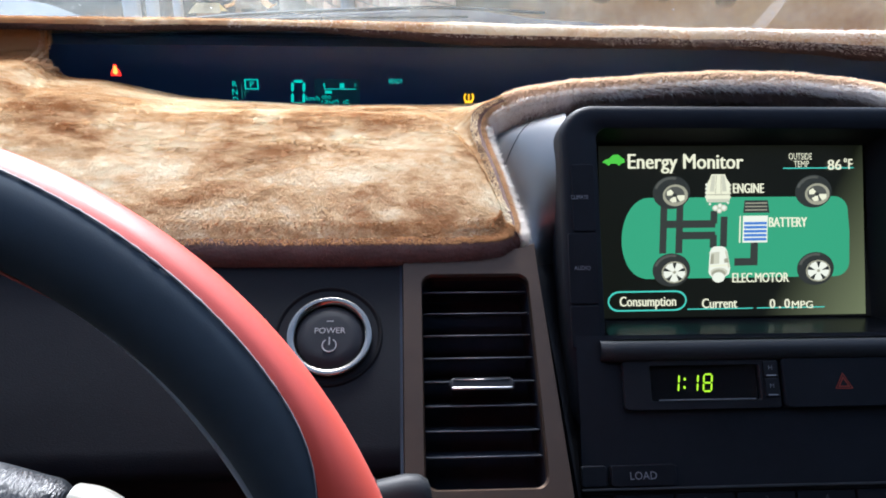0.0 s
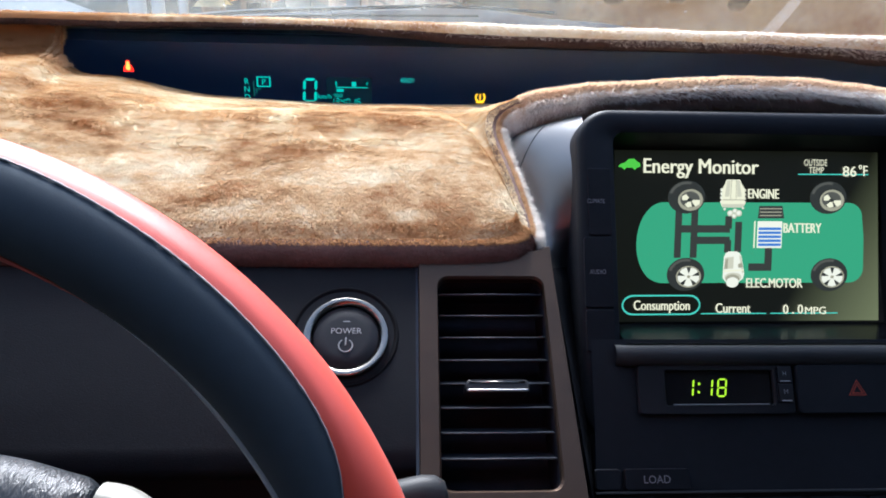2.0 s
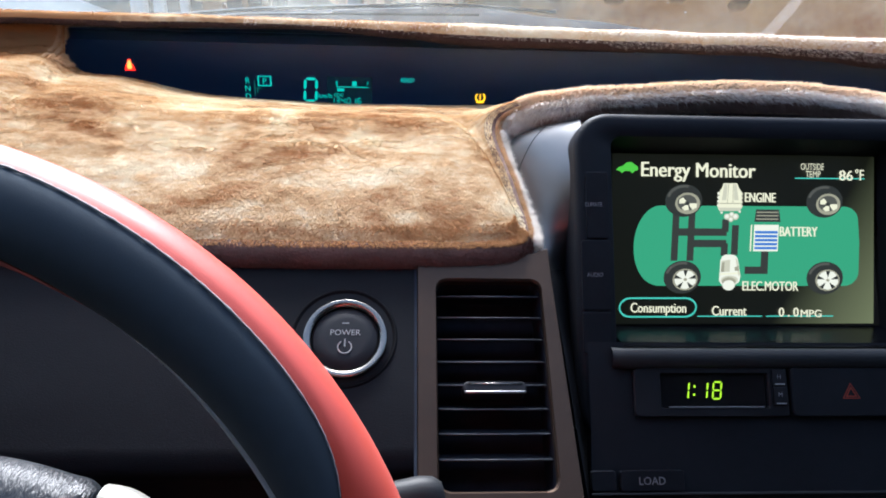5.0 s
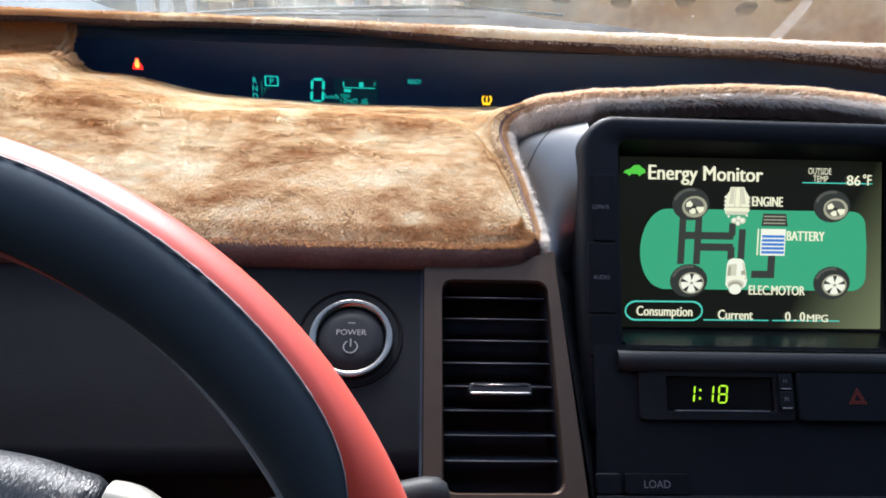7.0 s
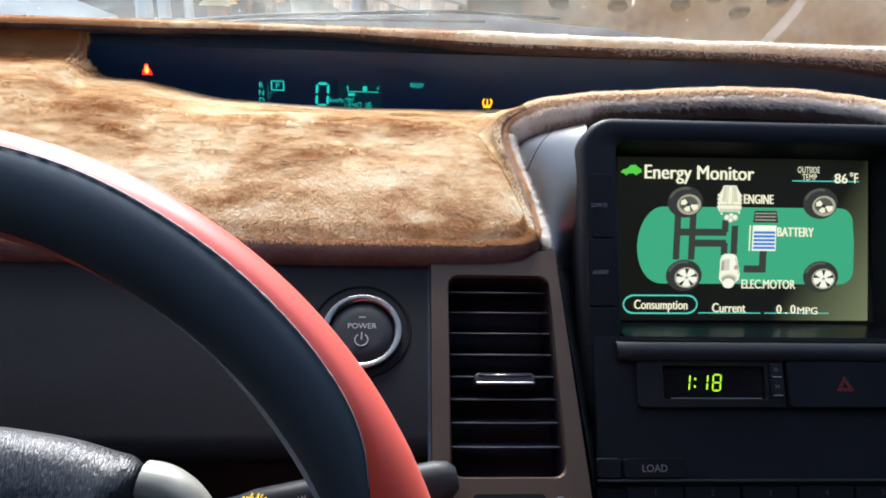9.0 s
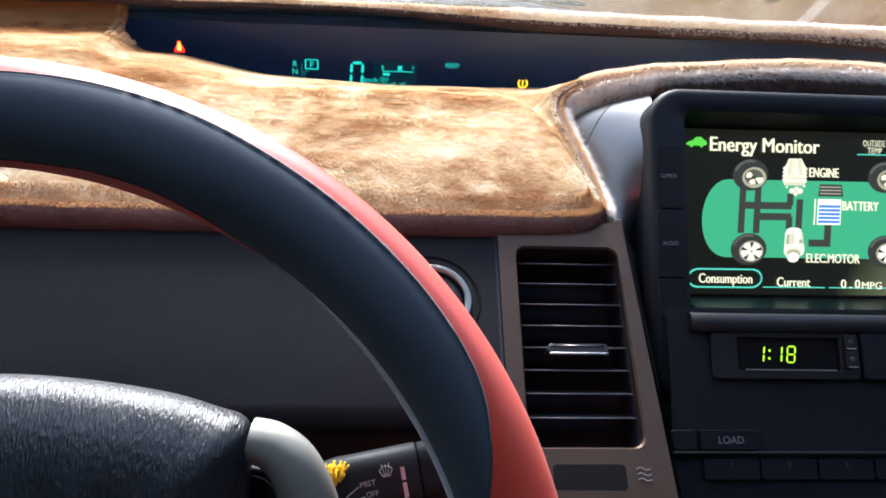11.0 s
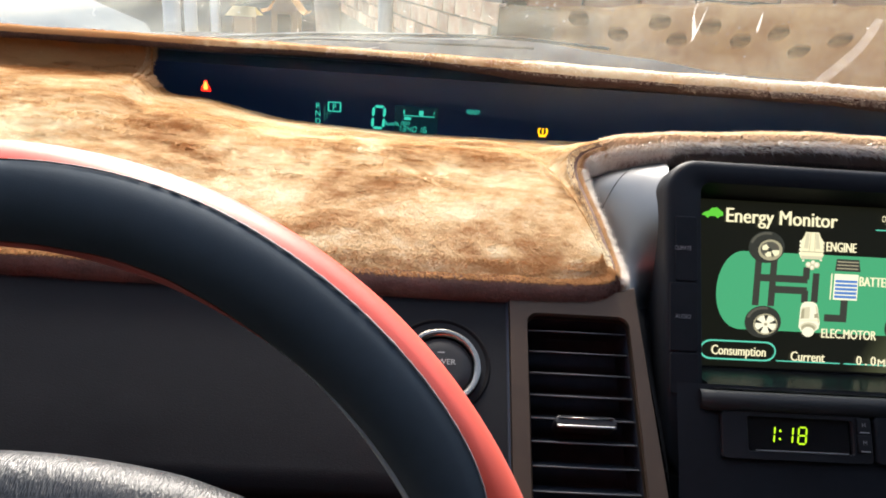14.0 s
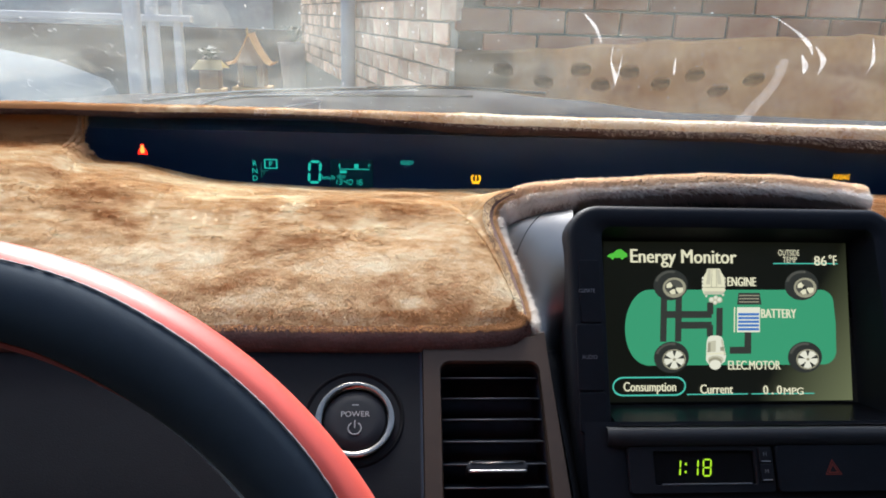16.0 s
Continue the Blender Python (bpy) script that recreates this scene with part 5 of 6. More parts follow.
for b in (66, 73, 80, 87):
    lcd_round(187.5, b, 2.4, 2.8, 0.0006, LCD_WHITE, "engine_lug", 8)
    lcd_round(229, b + 1, 2.0, 2.8, 0.0006, LCD_GREY, "engine_lug", 8)
lcd_poly("engine_bay", [(196, 50), (202, 50), (201, 78), (193, 78)], 0.0008, LCD_GREY)
lcd_poly("engine_bay", [(213, 50), (218, 50), (223, 78), (215, 78)], 0.0008, LCD_GREY)
for a, k in ((203.5, -1), (211.5, 1)):
    lcd_poly("engine_rib", [(a, 49), (a + 1, 49), (a + 1 + k, 84), (a + k, 84)], 0.0009, LCD_SHADE)
lcd_poly("engine_band", [(189, 83), (228, 83), (228, 84.5), (189, 84.5)], 0.0010, LCD_SHADE)
lcd_poly("engine_base", [(188.5, 91), (228.5, 91), (225, 97), (190, 97)], 0.0009, LCD_GREY)
for a, b, r in ((194, 100, 2.4), (226, 98, 2.4), (204, 107, 5.5), (212, 103, 4.5), (219, 107, 5.8), (211, 112, 4.5)):
    lcd_round(a, b, r, r, 0.0007, LCD_GREY, "engine_pulley", 12)
    lcd_round(a - 0.5, b - 0.5, r * 0.62, r * 0.62, 0.0008, LCD_WHITE, "engine_pulley", 12)
lcd_poly("battery_lid", [(255, 94), (296, 94), (300, 116), (253, 116)], 0.0007, LCD_DARK)
for b in (98, 104, 110):
    lcd_poly("battery_fin", [(256, b), (295, b), (295, b + 2), (256, b + 2)], 0.0009, LCD_SHADE)
lcd_poly("battery_case", [(253, 121), (297, 121), (297, 168), (253, 168)], 0.0007, LCD_WHITE)
for b in (132, 139, 146, 153, 160):
    lcd_poly("battery_level", [(255, b), (295, b), (295, b + 4.6), (255, b + 4.6)], 0.0009, LCD_BLUE)
lcd_poly("battery_frame", [(247, 121), (249.5, 121), (249.5, 168), (247, 168)], 0.0007, LCD_CREAM)
lcd_poly("motor", [(204, 174), (218, 174), (224, 177), (227, 183), (233, 212), (231, 222), (224, 227), (200, 227), (195, 220), (196, 184), (199, 177)], 0.0007, LCD_WHITE)
lcd_poly("motor_window", [(198, 185), (213, 183), (213, 204), (197, 205)], 0.0009, LCD_GREY)
lcd_poly("motor_window", [(198, 188), (203, 187), (203, 204), (197, 205)], 0.0010, LCD_SHADE)
lcd_poly("motor_side", [(222, 180), (226, 183), (232, 210), (229, 212)], 0.0009, LCD_GREY)
lcd_poly("motor_band", [(196, 207), (231, 205), (232, 208), (196, 210)], 0.0009, LCD_CREAM)
lcd_poly("motor_side", [(221, 196), (228, 194), (229.5, 202), (222, 203)], 0.0010, LCD_SHADE)
lcd_round(213, 219, 15, 8, 0.0010, LCD_GREY, "motor_end")
lcd_round(212, 222, 12.5, 8, 0.0011, LCD_SHADE, "motor_end")
lcd_round(212, 228, 11, 9, 0.00112, LCD_WHITE, "motor_end")
lcd_poly("car_icon", [(4, 26), (9, 21), (16, 19), (22, 13), (31, 12), (37, 17), (42, 20), (43, 26), (37, 28), (33, 32), (29, 28), (19, 28), (15, 32), (11, 28)], 0.0007, LCD_LIME)
lcd_text("Energy Monitor", 49, 37, 26, 201, thick=0.00024)
lcd_text("OUTSIDE", 331, 23, 11.5, 41)
lcd_text("TEMP", 340, 36.5, 11.5, 27)
lcd_text("86", 401, 41.5, 18, 24, thick=0.00015)
lcd_text("°F", 430, 41, 19, 15, thick=0.0001)
lcd_text("ENGINE", 234, 81, 17, 54, thick=0.0002)
lcd_text("BATTERY", 299, 141, 17, 67, thick=0.0002)
lcd_text("ELEC.MOTOR", 237, 237, 16.5, 99, thick=0.00015)
lcd_text("Consumption", 42, 275.5, 17, 97, thick=0.00014)
lcd_text("Current", 185, 281, 17, 61, thick=0.00014)
lcd_text("0", 304, 283, 16, 9, thick=0.00014)
lcd_text(".", 320, 283, 17, 3, thick=0.0002)
lcd_text("0", 330, 283, 16, 9, thick=0.00014)
lcd_text("MPG", 343, 284, 13, 37, thick=0.0001)
pill = []
for c, t0 in ((122, -90), (23, 90)):
    for t in range(0, 181, 15):
        pill.append((c + 19 * math.cos(radians(t0 + t)), 269 + 19 * math.sin(radians(t0 + t))))
pill = [(a + 17, 267 + (b - 269) * 0.93) for a, b in pill]
mid = (sum(p[0] for p in pill) / len(pill), 267)
outline = bmesh.new()
out_l = [outline.verts.new((*g(*p), 0.0008)) for p in pill]
in_l = [outline.verts.new((*g(p[0] - math.copysign(2.6, p[0] - mid[0]) * min(1, abs(p[0] - mid[0]) / 20), mid[1] + (p[1] - mid[1]) * 0.84), 0.0008)) for p in pill]
for i in range(len(pill)):
    j = (i + 1) % len(pill)
    outline.faces.new((out_l[i], out_l[j], in_l[j], in_l[i]))
part("pill_outline", outline, LCD_TEAL, lcd, "teal rounded outline")
for (a0, a1, b) in ((322, 448, 37), (160, 275, 281.5), (282, 402, 281.5)):
    lcd_poly("rule", [(a0, b), (a1, b), (a1, b + 2), (a0, b + 2)], 0.0006, LCD_TEAL)

# ---------- clock, hazard switch, loader ----------
clock = empty("clock", STACK, "digital clock with lit yellow-green figures", "clock")
part("housing", ring_plate(rounded(0.1215, 0.1998, -0.0185, 0.0050, 0.002, 4), rounded(0.1352, 0.1895, -0.0145, 0.0026, 0.0012, 4), -0.006, 0.0, ease=0.0006), BLACK, clock)
part("window", box(0.135, 0.190, -0.0150, 0.0030, -0.0032, -0.0022), GLOSS, clock, "smoked clock window")
for d, x in (("1", 0.1450), ("1", 0.1545), ("8", 0.1615)):
    bm = bmesh.new()
    for poly in segments(d, x, -0.0100, 0.0040, 0.0082, 0.00085, 0.14):
        flat(poly, -0.0018, bm)
    part("digit", bm, CLOCK_LIT, clock, "lit yellow-green figure " + d)
bm = bmesh.new()
for y in (-0.0080, -0.0040):
    flat([(0.1520 + dx + 0.12 * (y + 0.01), y + dy) for dx, dy in ((-0.0005, -0.0006), (0.0005, -0.0006), (0.0005, 0.0006), (-0.0005, 0.0006))], -0.0018, bm)
part("colon", bm, CLOCK_LIT, clock)
for v0, v1, word in ((-0.0036, 0.0040, "H"), (-0.0130, -0.0042, "M")):
    b = part("set_button", prism(rounded(0.1915, 0.1985, v0, v1, 0.0006, 3), -0.001, 0.0012, 0.0004), BLACK, clock)
    lettering(word, 0.0030, DIM_MARK, b, 0.1948, (v0 + v1) / 2 - 0.0004, 0.0014, "CENTER")
    part("button_bar", bars([(0.1925, 0.1975, v0 + 0.0004, v0 + 0.0010)], 0.00135), WHITE_MARK, b)
part("window_lip", tube([(0.1385, -0.0140, 0.0002), (0.1865, -0.0140, 0.0002)], 0.0003, 6), SEAM_GREY, clock, "thin grey lip")
hazard = empty("hazard_switch", STACK, "black hazard light switch with a red triangle", "switch")
part("key", prism(rounded(0.2008, 0.2955, -0.0185, 0.0052, 0.002, 4), -0.004, 0.0012, 0.0012), BEZEL_BLACK, hazard)
tri = lambda s: [(0.2310 + s * 0.0053 * math.sin(radians(a)), -0.0074 + s * 0.0052 * math.cos(radians(a))) for a in (0, 120, 240)]
bm = bmesh.new()
for s0, s1 in ((1.0, 0.84), (0.66, 0.46)):
    a, b = [bm.verts.new((*p, 0.0016)) for p in tri(s0)], [bm.verts.new((*p, 0.0016)) for p in tri(s1)]
    for i in range(3):
        bm.faces.new((a[i], a[(i + 1) % 3], b[(i + 1) % 3], b[i]))
part("triangle", bm, RED_MARK, hazard, "dull red triangle")
loader = empty("disc_loader", STACK, "black disc slot with a load key", "disc loader")
part("load_key", prism(rounded(0.1125, 0.1440, -0.0535, -0.0440, 0.0012, 3), -0.003, 0.0004, 0.0005), BEZEL_BLACK, loader)
lettering("LOAD", 0.0052, DIM_MARK, loader, 0.1278, -0.0505, 0.0007, "CENTER", width=0.0128)
part("small_key", prism(rounded(0.0985, 0.1105, -0.0535, -0.0440, 0.0012, 3), -0.003, 0.0002, 0.0005), BEZEL_BLACK, loader)
part("slot", box(0.099, 0.296, -0.0575, -0.0552, -0.006, -0.0012, 0.0004), GLOSS, loader, "thin disc slot")
part("slot_lip", tube([(0.0985, -0.0548, 0.0), (0.297, -0.0548, 0.0)], 0.0007, 6), BEAM, loader)
for n, x in enumerate((0.1280, 0.1574, 0.1872, 0.2168, 0.2464, 0.2760)):
    key = empty("preset_key", STACK @ Matrix.Translation((x, -0.0628, 0)), "black preset key with a dim grey number", "key", group="preset keys below the disc slot")
    part("key_cap", prism(rounded(-0.0143, 0.0143, -0.0050, 0.0050, 0.0010, 3), -0.005, -0.0008, 0.0005), SOFT_BLACK, key)
    lettering(str(n + 1), 0.0042, FAINT_MARK, key, 0, 0.0006, -0.0006, "CENTER")
knob = empty("round_knob", STACK @ Matrix.Translation((0.138, -0.098, 0)), "small round control knob with a silver cap", "knob")
part("knob_body", lathe([(0.010, -0.004), (0.0098, 0.010), (0.009, 0.0112), (0.0001, 0.0115)], 28), BLACK, knob, smooth=True)
part("knob_cap", lathe([(0.0065, 0.0112), (0.006, 0.0125), (0.0001, 0.0128)], 24), SATIN, knob, smooth=True)

# ---------- instrument figures ----------
D = Matrix(((1, 0, 0, 0), (0, 0, -1, 0.8855), (0, 1, 0, 0), (0, 0, 0, 1)))
figures = empty("gauge_figures", D)
figures.parent = display


def lit(name, bm, material, label=""):
    return part(name, bm, material, figures, label)


lettering("R", 0.0075, VFD, figures, -0.1385, 1.0108, 0, "CENTER")
lettering("N", 0.0075, VFD, figures, -0.1385, 1.0035, 0, "CENTER")
lettering("D", 0.0075, VFD, figures, -0.1385, 0.9962, 0, "CENTER")
lit("park_frame", ring_plate([(-0.1165, 1.0178), (-0.1292, 1.0178), (-0.1292, 1.0084), (-0.1165, 1.0084)], [(-0.1178, 1.0168), (-0.1279, 1.0168), (-0.1279, 1.0094), (-0.1178, 1.0094)], 0, 0.0002), VFD, "lit frame round the P")
lettering("P", 0.0078, VFD, figures, -0.1229, 1.0102, 0.0003, "CENTER")
lit("gate_lines", bars([(-0.1325, -0.1318, 0.9995, 1.0135), (-0.1325, -0.1255, 1.0060, 1.0067), (-0.1300, -0.1293, 1.0020, 1.0067)], 0), VFD_DIM)
bm = bmesh.new()
for poly in segments("0", -0.0865, 0.9955, 0.0105, 0.0205, 0.0026, 0.06):
    flat(poly, 0, bm)
lit("speed_figure", bm, VFD, "lit speed figure 0")
lettering("km/h", 0.0062, VFD, figures, -0.0735, 0.9985, 0, width=0.0125)
lit("fuel_bar", bars([(-0.0565, -0.0270, 1.0088, 1.0096), (-0.0565, -0.0558, 1.0088, 1.0145), (-0.0560, -0.0495, 1.0050, 1.0078), (-0.0420, -0.0378, 1.0100, 1.0145)], 0), VFD)
lit("lit_panel", bars([(-0.0655, -0.0235, 0.9900, 1.0185)], -0.0003), VFD_PANEL, "faintly lit panel")
lettering("E", 0.0045, VFD, figures, -0.0575, 1.0112, 0)
lettering("F", 0.0045, VFD, figures, -0.0285, 1.0112, 0)
lettering("ODO", 0.0048, VFD, figures, -0.0590, 1.0000, 0, width=0.0085)
bm = bmesh.new()
for i, d in enumerate("134016"):
    for poly in segments(d, -0.0625 + 0.0050 * i, 0.9938, 0.0031, 0.0050, 0.0007, 0.12):
        flat(poly, 0, bm)
lit("odometer_figures", bm, VFD, "lit odometer figures")
lettering("READY", 0.0062, VFD, figures, 0.0036, 1.0145, 0, width=0.0128)
bm = bmesh.new()
tube([(0.0785 + 0.0042 * math.sin(radians(a)), 1.0020 - 0.0042 * math.cos(radians(a)), 0) for a in range(-140, 141, 14)], 0.0008, 6, bm)
box(0.0779, 0.0791, 1.0005, 1.0050, -0.0004, 0.0004, 0, 1, bm)
box(0.0750, 0.0820, 0.9968, 0.9978, -0.0004, 0.0004, 0, 1, bm)
box(0.0779, 0.0791, 0.9990, 1.0000, -0.0004, 0.0004, 0, 1, bm)
lit("tyre_warning", bm, AMBER_LAMP, "amber tyre pressure warning lamp")
bm = bmesh.new()
flat([(-0.2438 + 0.0019 * math.cos(a), 1.0285 + 0.0019 * math.sin(a)) for a in [k * 0.5236 for k in range(12)]], 0, bm)
flat([(-0.2485, 1.0200), (-0.2391, 1.0200), (-0.2396, 1.0232), (-0.2412, 1.0262), (-0.2464, 1.0262), (-0.2480, 1.0232)], 0, bm)
lit("belt_warning", bm, RED_LAMP, "red seat belt warning lamp")
lit("belt_core", flat([(-0.2452, 1.0214), (-0.2424, 1.0214), (-0.2416, 1.0238), (-0.2426, 1.0290), (-0.2446, 1.0292), (-0.2462, 1.0236)], 0.0004), RED_CORE, "bright core of the warning lamp")
lettering("AIRBAG", 0.0075, AMBER_LAMP, figures, 0.4555, 1.0075, 0, "CENTER", width=0.018)

# ---------- pile of the mat ----------
def drift(x, y, fx, fy, seed):
    """Smooth random values between -1 and 1 over a plane."""
    table = np.random.default_rng(seed).uniform(-1, 1, (256, 256))
    u, v = x * fx + 40.0, y * fy + 40.0
    i, j = np.floor(u).astype(int), np.floor(v).astype(int)
    f, g2 = u - i, v - j
    f, g2 = f * f * (3 - 2 * f), g2 * g2 * (3 - 2 * g2)
    t = lambda a, b: table[a % 256, b % 256]
    return (t(i, j) * (1 - f) + t(i + 1, j) * f) * (1 - g2) + (t(i, j + 1) * (1 - f) + t(i + 1, j + 1) * f) * g2


CURL = 0.3


def pile(name, rows, count, length, width, seed, x_max, label, lean=0.75, skip=0):
    """Short hairs over a lofted sheet, combed towards the driver with drifting partings."""
    rng = np.random.default_rng(seed)
    grid = np.array([[tuple(p) for p in row] for row in rows])
    a, b, c, d = grid[:-1, :-1], grid[1:, :-1], grid[1:, 1:], grid[:-1, 1:]
    area = np.linalg.norm(np.cross(c - a, d - b), axis=2) / 2
    area[(a[..., 0] > x_max) | (a[..., 0] < -0.45)] = 0
    area[:72, :skip] = 0
    area[72:112, :6] = 0
    area[112:, :4] = 0
    if rows is STRIP_ROWS:
        area[:, :3] = 0
    flat_area = area.ravel() / area.sum()
    cell = rng.choice(len(flat_area), count, p=flat_area)
    i, j = np.unravel_index(cell, area.shape)
    u, v = rng.random((2, count, 1))
    mixq = lambda g: (g[i, j] * (1 - u) + g[i + 1, j] * u) * (1 - v) + (g[i, j + 1] * (1 - u) + g[i + 1, j + 1] * u) * v
    pos = mixq(grid)
    x, y = pos[:, 0], pos[:, 1]
    way = np.stack((0.5 * drift(x, y, 16, 30, 1) + 0.7 * drift(x, y, 70, 130, 2) + 0.3 * drift(x, y, 190, 280, 7), 0.5 * drift(x, y, 16, 30, 3) + 0.8 * drift(x, y, 70, 150, 4) + 0.35 * drift(x, y, 190, 280, 8), 0.5 * drift(x, y, 30, 60, 5) + 0.9 * drift(x, y, 90, 190, 6) + 0.35 * drift(x, y, 210, 300, 9)), 1) * 0.42
    nrm = np.cross(b - a, d - a)[i, j]
    nrm /= np.linalg.norm(nrm, axis=1, keepdims=True)
    comb = np.stack((0.15 + 0.9 * way[:, 0], -0.75 + 1.1 * way[:, 1], -0.4 + 0.0 * way[:, 2]), 1) + rng.normal(0, 0.035, (count, 3))
    comb -= nrm * (comb * nrm).sum(1, keepdims=True)
    amount = (lean + 0.5 * way[:, 2:3]) * np.where(x[:, None] < -0.25, np.clip(nrm[:, 2:3] * 1.5, 0.2, 1), 1)
    size = length * rng.uniform(0.65, 1.15, (count, 1))
    # small curls: neighbouring hairs lean towards the middle of their tuft
    cell = 0.0032
    jit = np.random.default_rng(77).uniform(0.1, 0.9, (2, 256, 256))
    p, q = x / cell + 600, (y + pos[:, 2]) / cell
    pi, qi = np.floor(p).astype(int), np.floor(q).astype(int)
    near, vx, vy = np.full(count, 9.0), np.zeros(count), np.zeros(count)
    for di in (-1, 0, 1):
        for dj in (-1, 0, 1):
            a1, b1 = (pi + di) % 256, (qi + dj) % 256
            ex, ey = pi + di + jit[0, a1, b1] - p, qi + dj + jit[1, a1, b1] - q
            dist = np.hypot(ex, ey)
            closer = dist < near
            near, vx, vy = np.where(closer, dist, near), np.where(closer, ex, vx), np.where(closer, ey, vy)
    pull = np.stack((vx, vy * 0.8, vy * 0.3), 1)
    pull -= nrm * (pull * nrm).sum(1, keepdims=True)
    strength = np.clip(0.55 + 0.75 * drift(x, y, 24, 40, 15), 0.08, 1.0)[:, None]
    size *= 1 - (0.30 * strength[:, 0] * np.clip(near - 0.25, 0, 0.6))[:, None]
    comb += pull * CURL * strength
    dir1 = nrm * 0.38 + comb * amount
    dir1 /= np.linalg.norm(dir1, axis=1, keepdims=True)
    dir2 = nrm * 0.2 + comb * amount * 1.5
    dir2 /= np.linalg.norm(dir2, axis=1, keepdims=True)
    return hairs(name, pos, dir1, dir2, size, width, rng, PILE, label, nrm)


def fringe(name, source, first, last, count, length, width, seed, material, label, low, high, droop):
    """Longer hairs standing out from the cut edge of the mat."""
    rng = np.random.default_rng(seed)
    grid = np.array([[tuple(p) for p in row[:9]] for row in source[first:last]])
    i = rng.integers(0, len(grid) - 1, count)
    j = rng.uniform(low, high, count)
    k = np.minimum(j.astype(int), 7)
    f, u = (j - k)[:, None], rng.random((count, 1))
    pos = (grid[i, k] * (1 - u) + grid[i + 1, k] * u) * (1 - f) + (grid[i, k + 1] * (1 - u) + grid[i + 1, k + 1] * u) * f
    heart = grid[i, 0] * 0.35 + grid[i, 8] * 0.65
    heart[:, :2] = grid[i, 8, :2]
    out = pos - heart
    out /= np.linalg.norm(out, axis=1, keepdims=True)
    dir1 = out + rng.normal(0, 0.28, (count, 3))
    dir1 /= np.linalg.norm(dir1, axis=1, keepdims=True)
    dir2 = dir1 + np.array([[0.0, -0.15, droop]]) + rng.normal(0, 0.25, (count, 3))
    dir2 /= np.linalg.norm(dir2, axis=1, keepdims=True)
    return hairs(name, pos, dir1, dir2, length * rng.uniform(0.45, 1.2, (count, 1)), width, rng, material, label)


def hairs(name, pos, dir1, dir2, size, width, rng, material, label, lie=None):
    """Tapered three-faced blades as one mesh."""
    count = len(pos)
    side = np.cross(dir1, rng.normal(0, 1, (count, 3)) if lie is None else lie + rng.normal(0, 0.12, (count, 3)))
    side /= np.linalg.norm(side, axis=1, keepdims=True)
    w = width * rng.uniform(0.7, 1.3, (count, 1))
    mid_p = pos + dir1 * size * 0.55
    verts = np.stack((pos - side * w, pos + side * w, mid_p + side * w * 0.75, mid_p - side * w * 0.75, mid_p + dir2 * size * 0.5), 1).reshape(-1, 3)
    base = np.arange(count)[:, None] * 5
    tri = np.concatenate((base + np.array([[0, 1, 2]]), base + np.array([[0, 2, 3]]), base + np.array([[3, 2, 4]])), 1).reshape(-1)
    me = bpy.data.meshes.new(name)
    me.vertices.add(count * 5)
    me.vertices.foreach_set("co", verts.ravel())
    me.loops.add(count * 9)
    me.loops.foreach_set("vertex_index", tri)
    me.polygons.add(count * 3)
    me.polygons.foreach_set("loop_start", np.arange(0, count * 9, 3))
    me.update(calc_edges=True)
    me.materials.append(material)
    ob = new(name, me)
    ob.parent = fur_mat
    return tagged(ob, label, kind="stuff")


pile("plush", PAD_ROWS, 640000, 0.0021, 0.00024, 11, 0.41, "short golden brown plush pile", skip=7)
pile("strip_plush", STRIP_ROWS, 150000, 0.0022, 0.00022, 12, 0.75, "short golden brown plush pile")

def hair_stuff(name, colour, through, spec=0.3):
    """Fine hair that lets part of the light through."""
    m = shader(name, colour, 0.6, vary=0.25, scale=90, spec=spec)
    nt = m.node_tree
    t, mx = nt.nodes.new("ShaderNodeBsdfTranslucent"), nt.nodes.new("ShaderNodeMixShader")
    t.inputs[0].default_value = (*colour, 1)
    mx.inputs[0].default_value = through
    nt.links.new(nt.nodes["Principled BSDF"].outputs[0], mx.inputs[1])
    nt.links.new(t.outputs[0], mx.inputs[2])
    nt.links.new(mx.outputs[0], nt.nodes["Material Output"].inputs["Surface"])
    return m


FRINGE = hair_stuff("silvery_hair_tips", (0.92, 0.88, 0.83), 0.68)
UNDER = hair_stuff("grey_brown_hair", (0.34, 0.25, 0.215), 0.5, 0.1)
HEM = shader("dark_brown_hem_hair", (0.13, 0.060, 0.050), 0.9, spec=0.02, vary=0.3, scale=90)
fringe("edge_fringe", PAD_ROWS, 100, 168, 19000, 0.0056, 0.00014, 21, FRINGE, "silvery hair tips along the cut edge", 2.6, 4.6, -0.3)
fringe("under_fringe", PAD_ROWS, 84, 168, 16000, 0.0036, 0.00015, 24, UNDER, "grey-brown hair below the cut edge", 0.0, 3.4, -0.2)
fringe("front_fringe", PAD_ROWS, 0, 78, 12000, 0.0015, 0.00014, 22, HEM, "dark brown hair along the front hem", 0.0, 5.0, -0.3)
CORNER = hair_stuff("tan_brown_side_hair", (0.66, 0.45, 0.27), 0.5, 0.0)
# the front fold's shade is put into this browner hair
FOLD = hair_stuff("shaded_fold_hair", (0.50, 0.285, 0.14), 0.4, 0.0)
fringe("fold_fringe", PAD_ROWS, 0, 74, 26000, 0.0026, 0.00018, 25, FOLD, "hair over the front fold, browned as its shade", 5.6, 7.8, -0.6)
fringe("corner_fringe", PAD_ROWS, 72, 112, 16000, 0.0024, 0.00017, 29, CORNER, "brown hair over the side fold", 3.0, 5.4, -0.4)
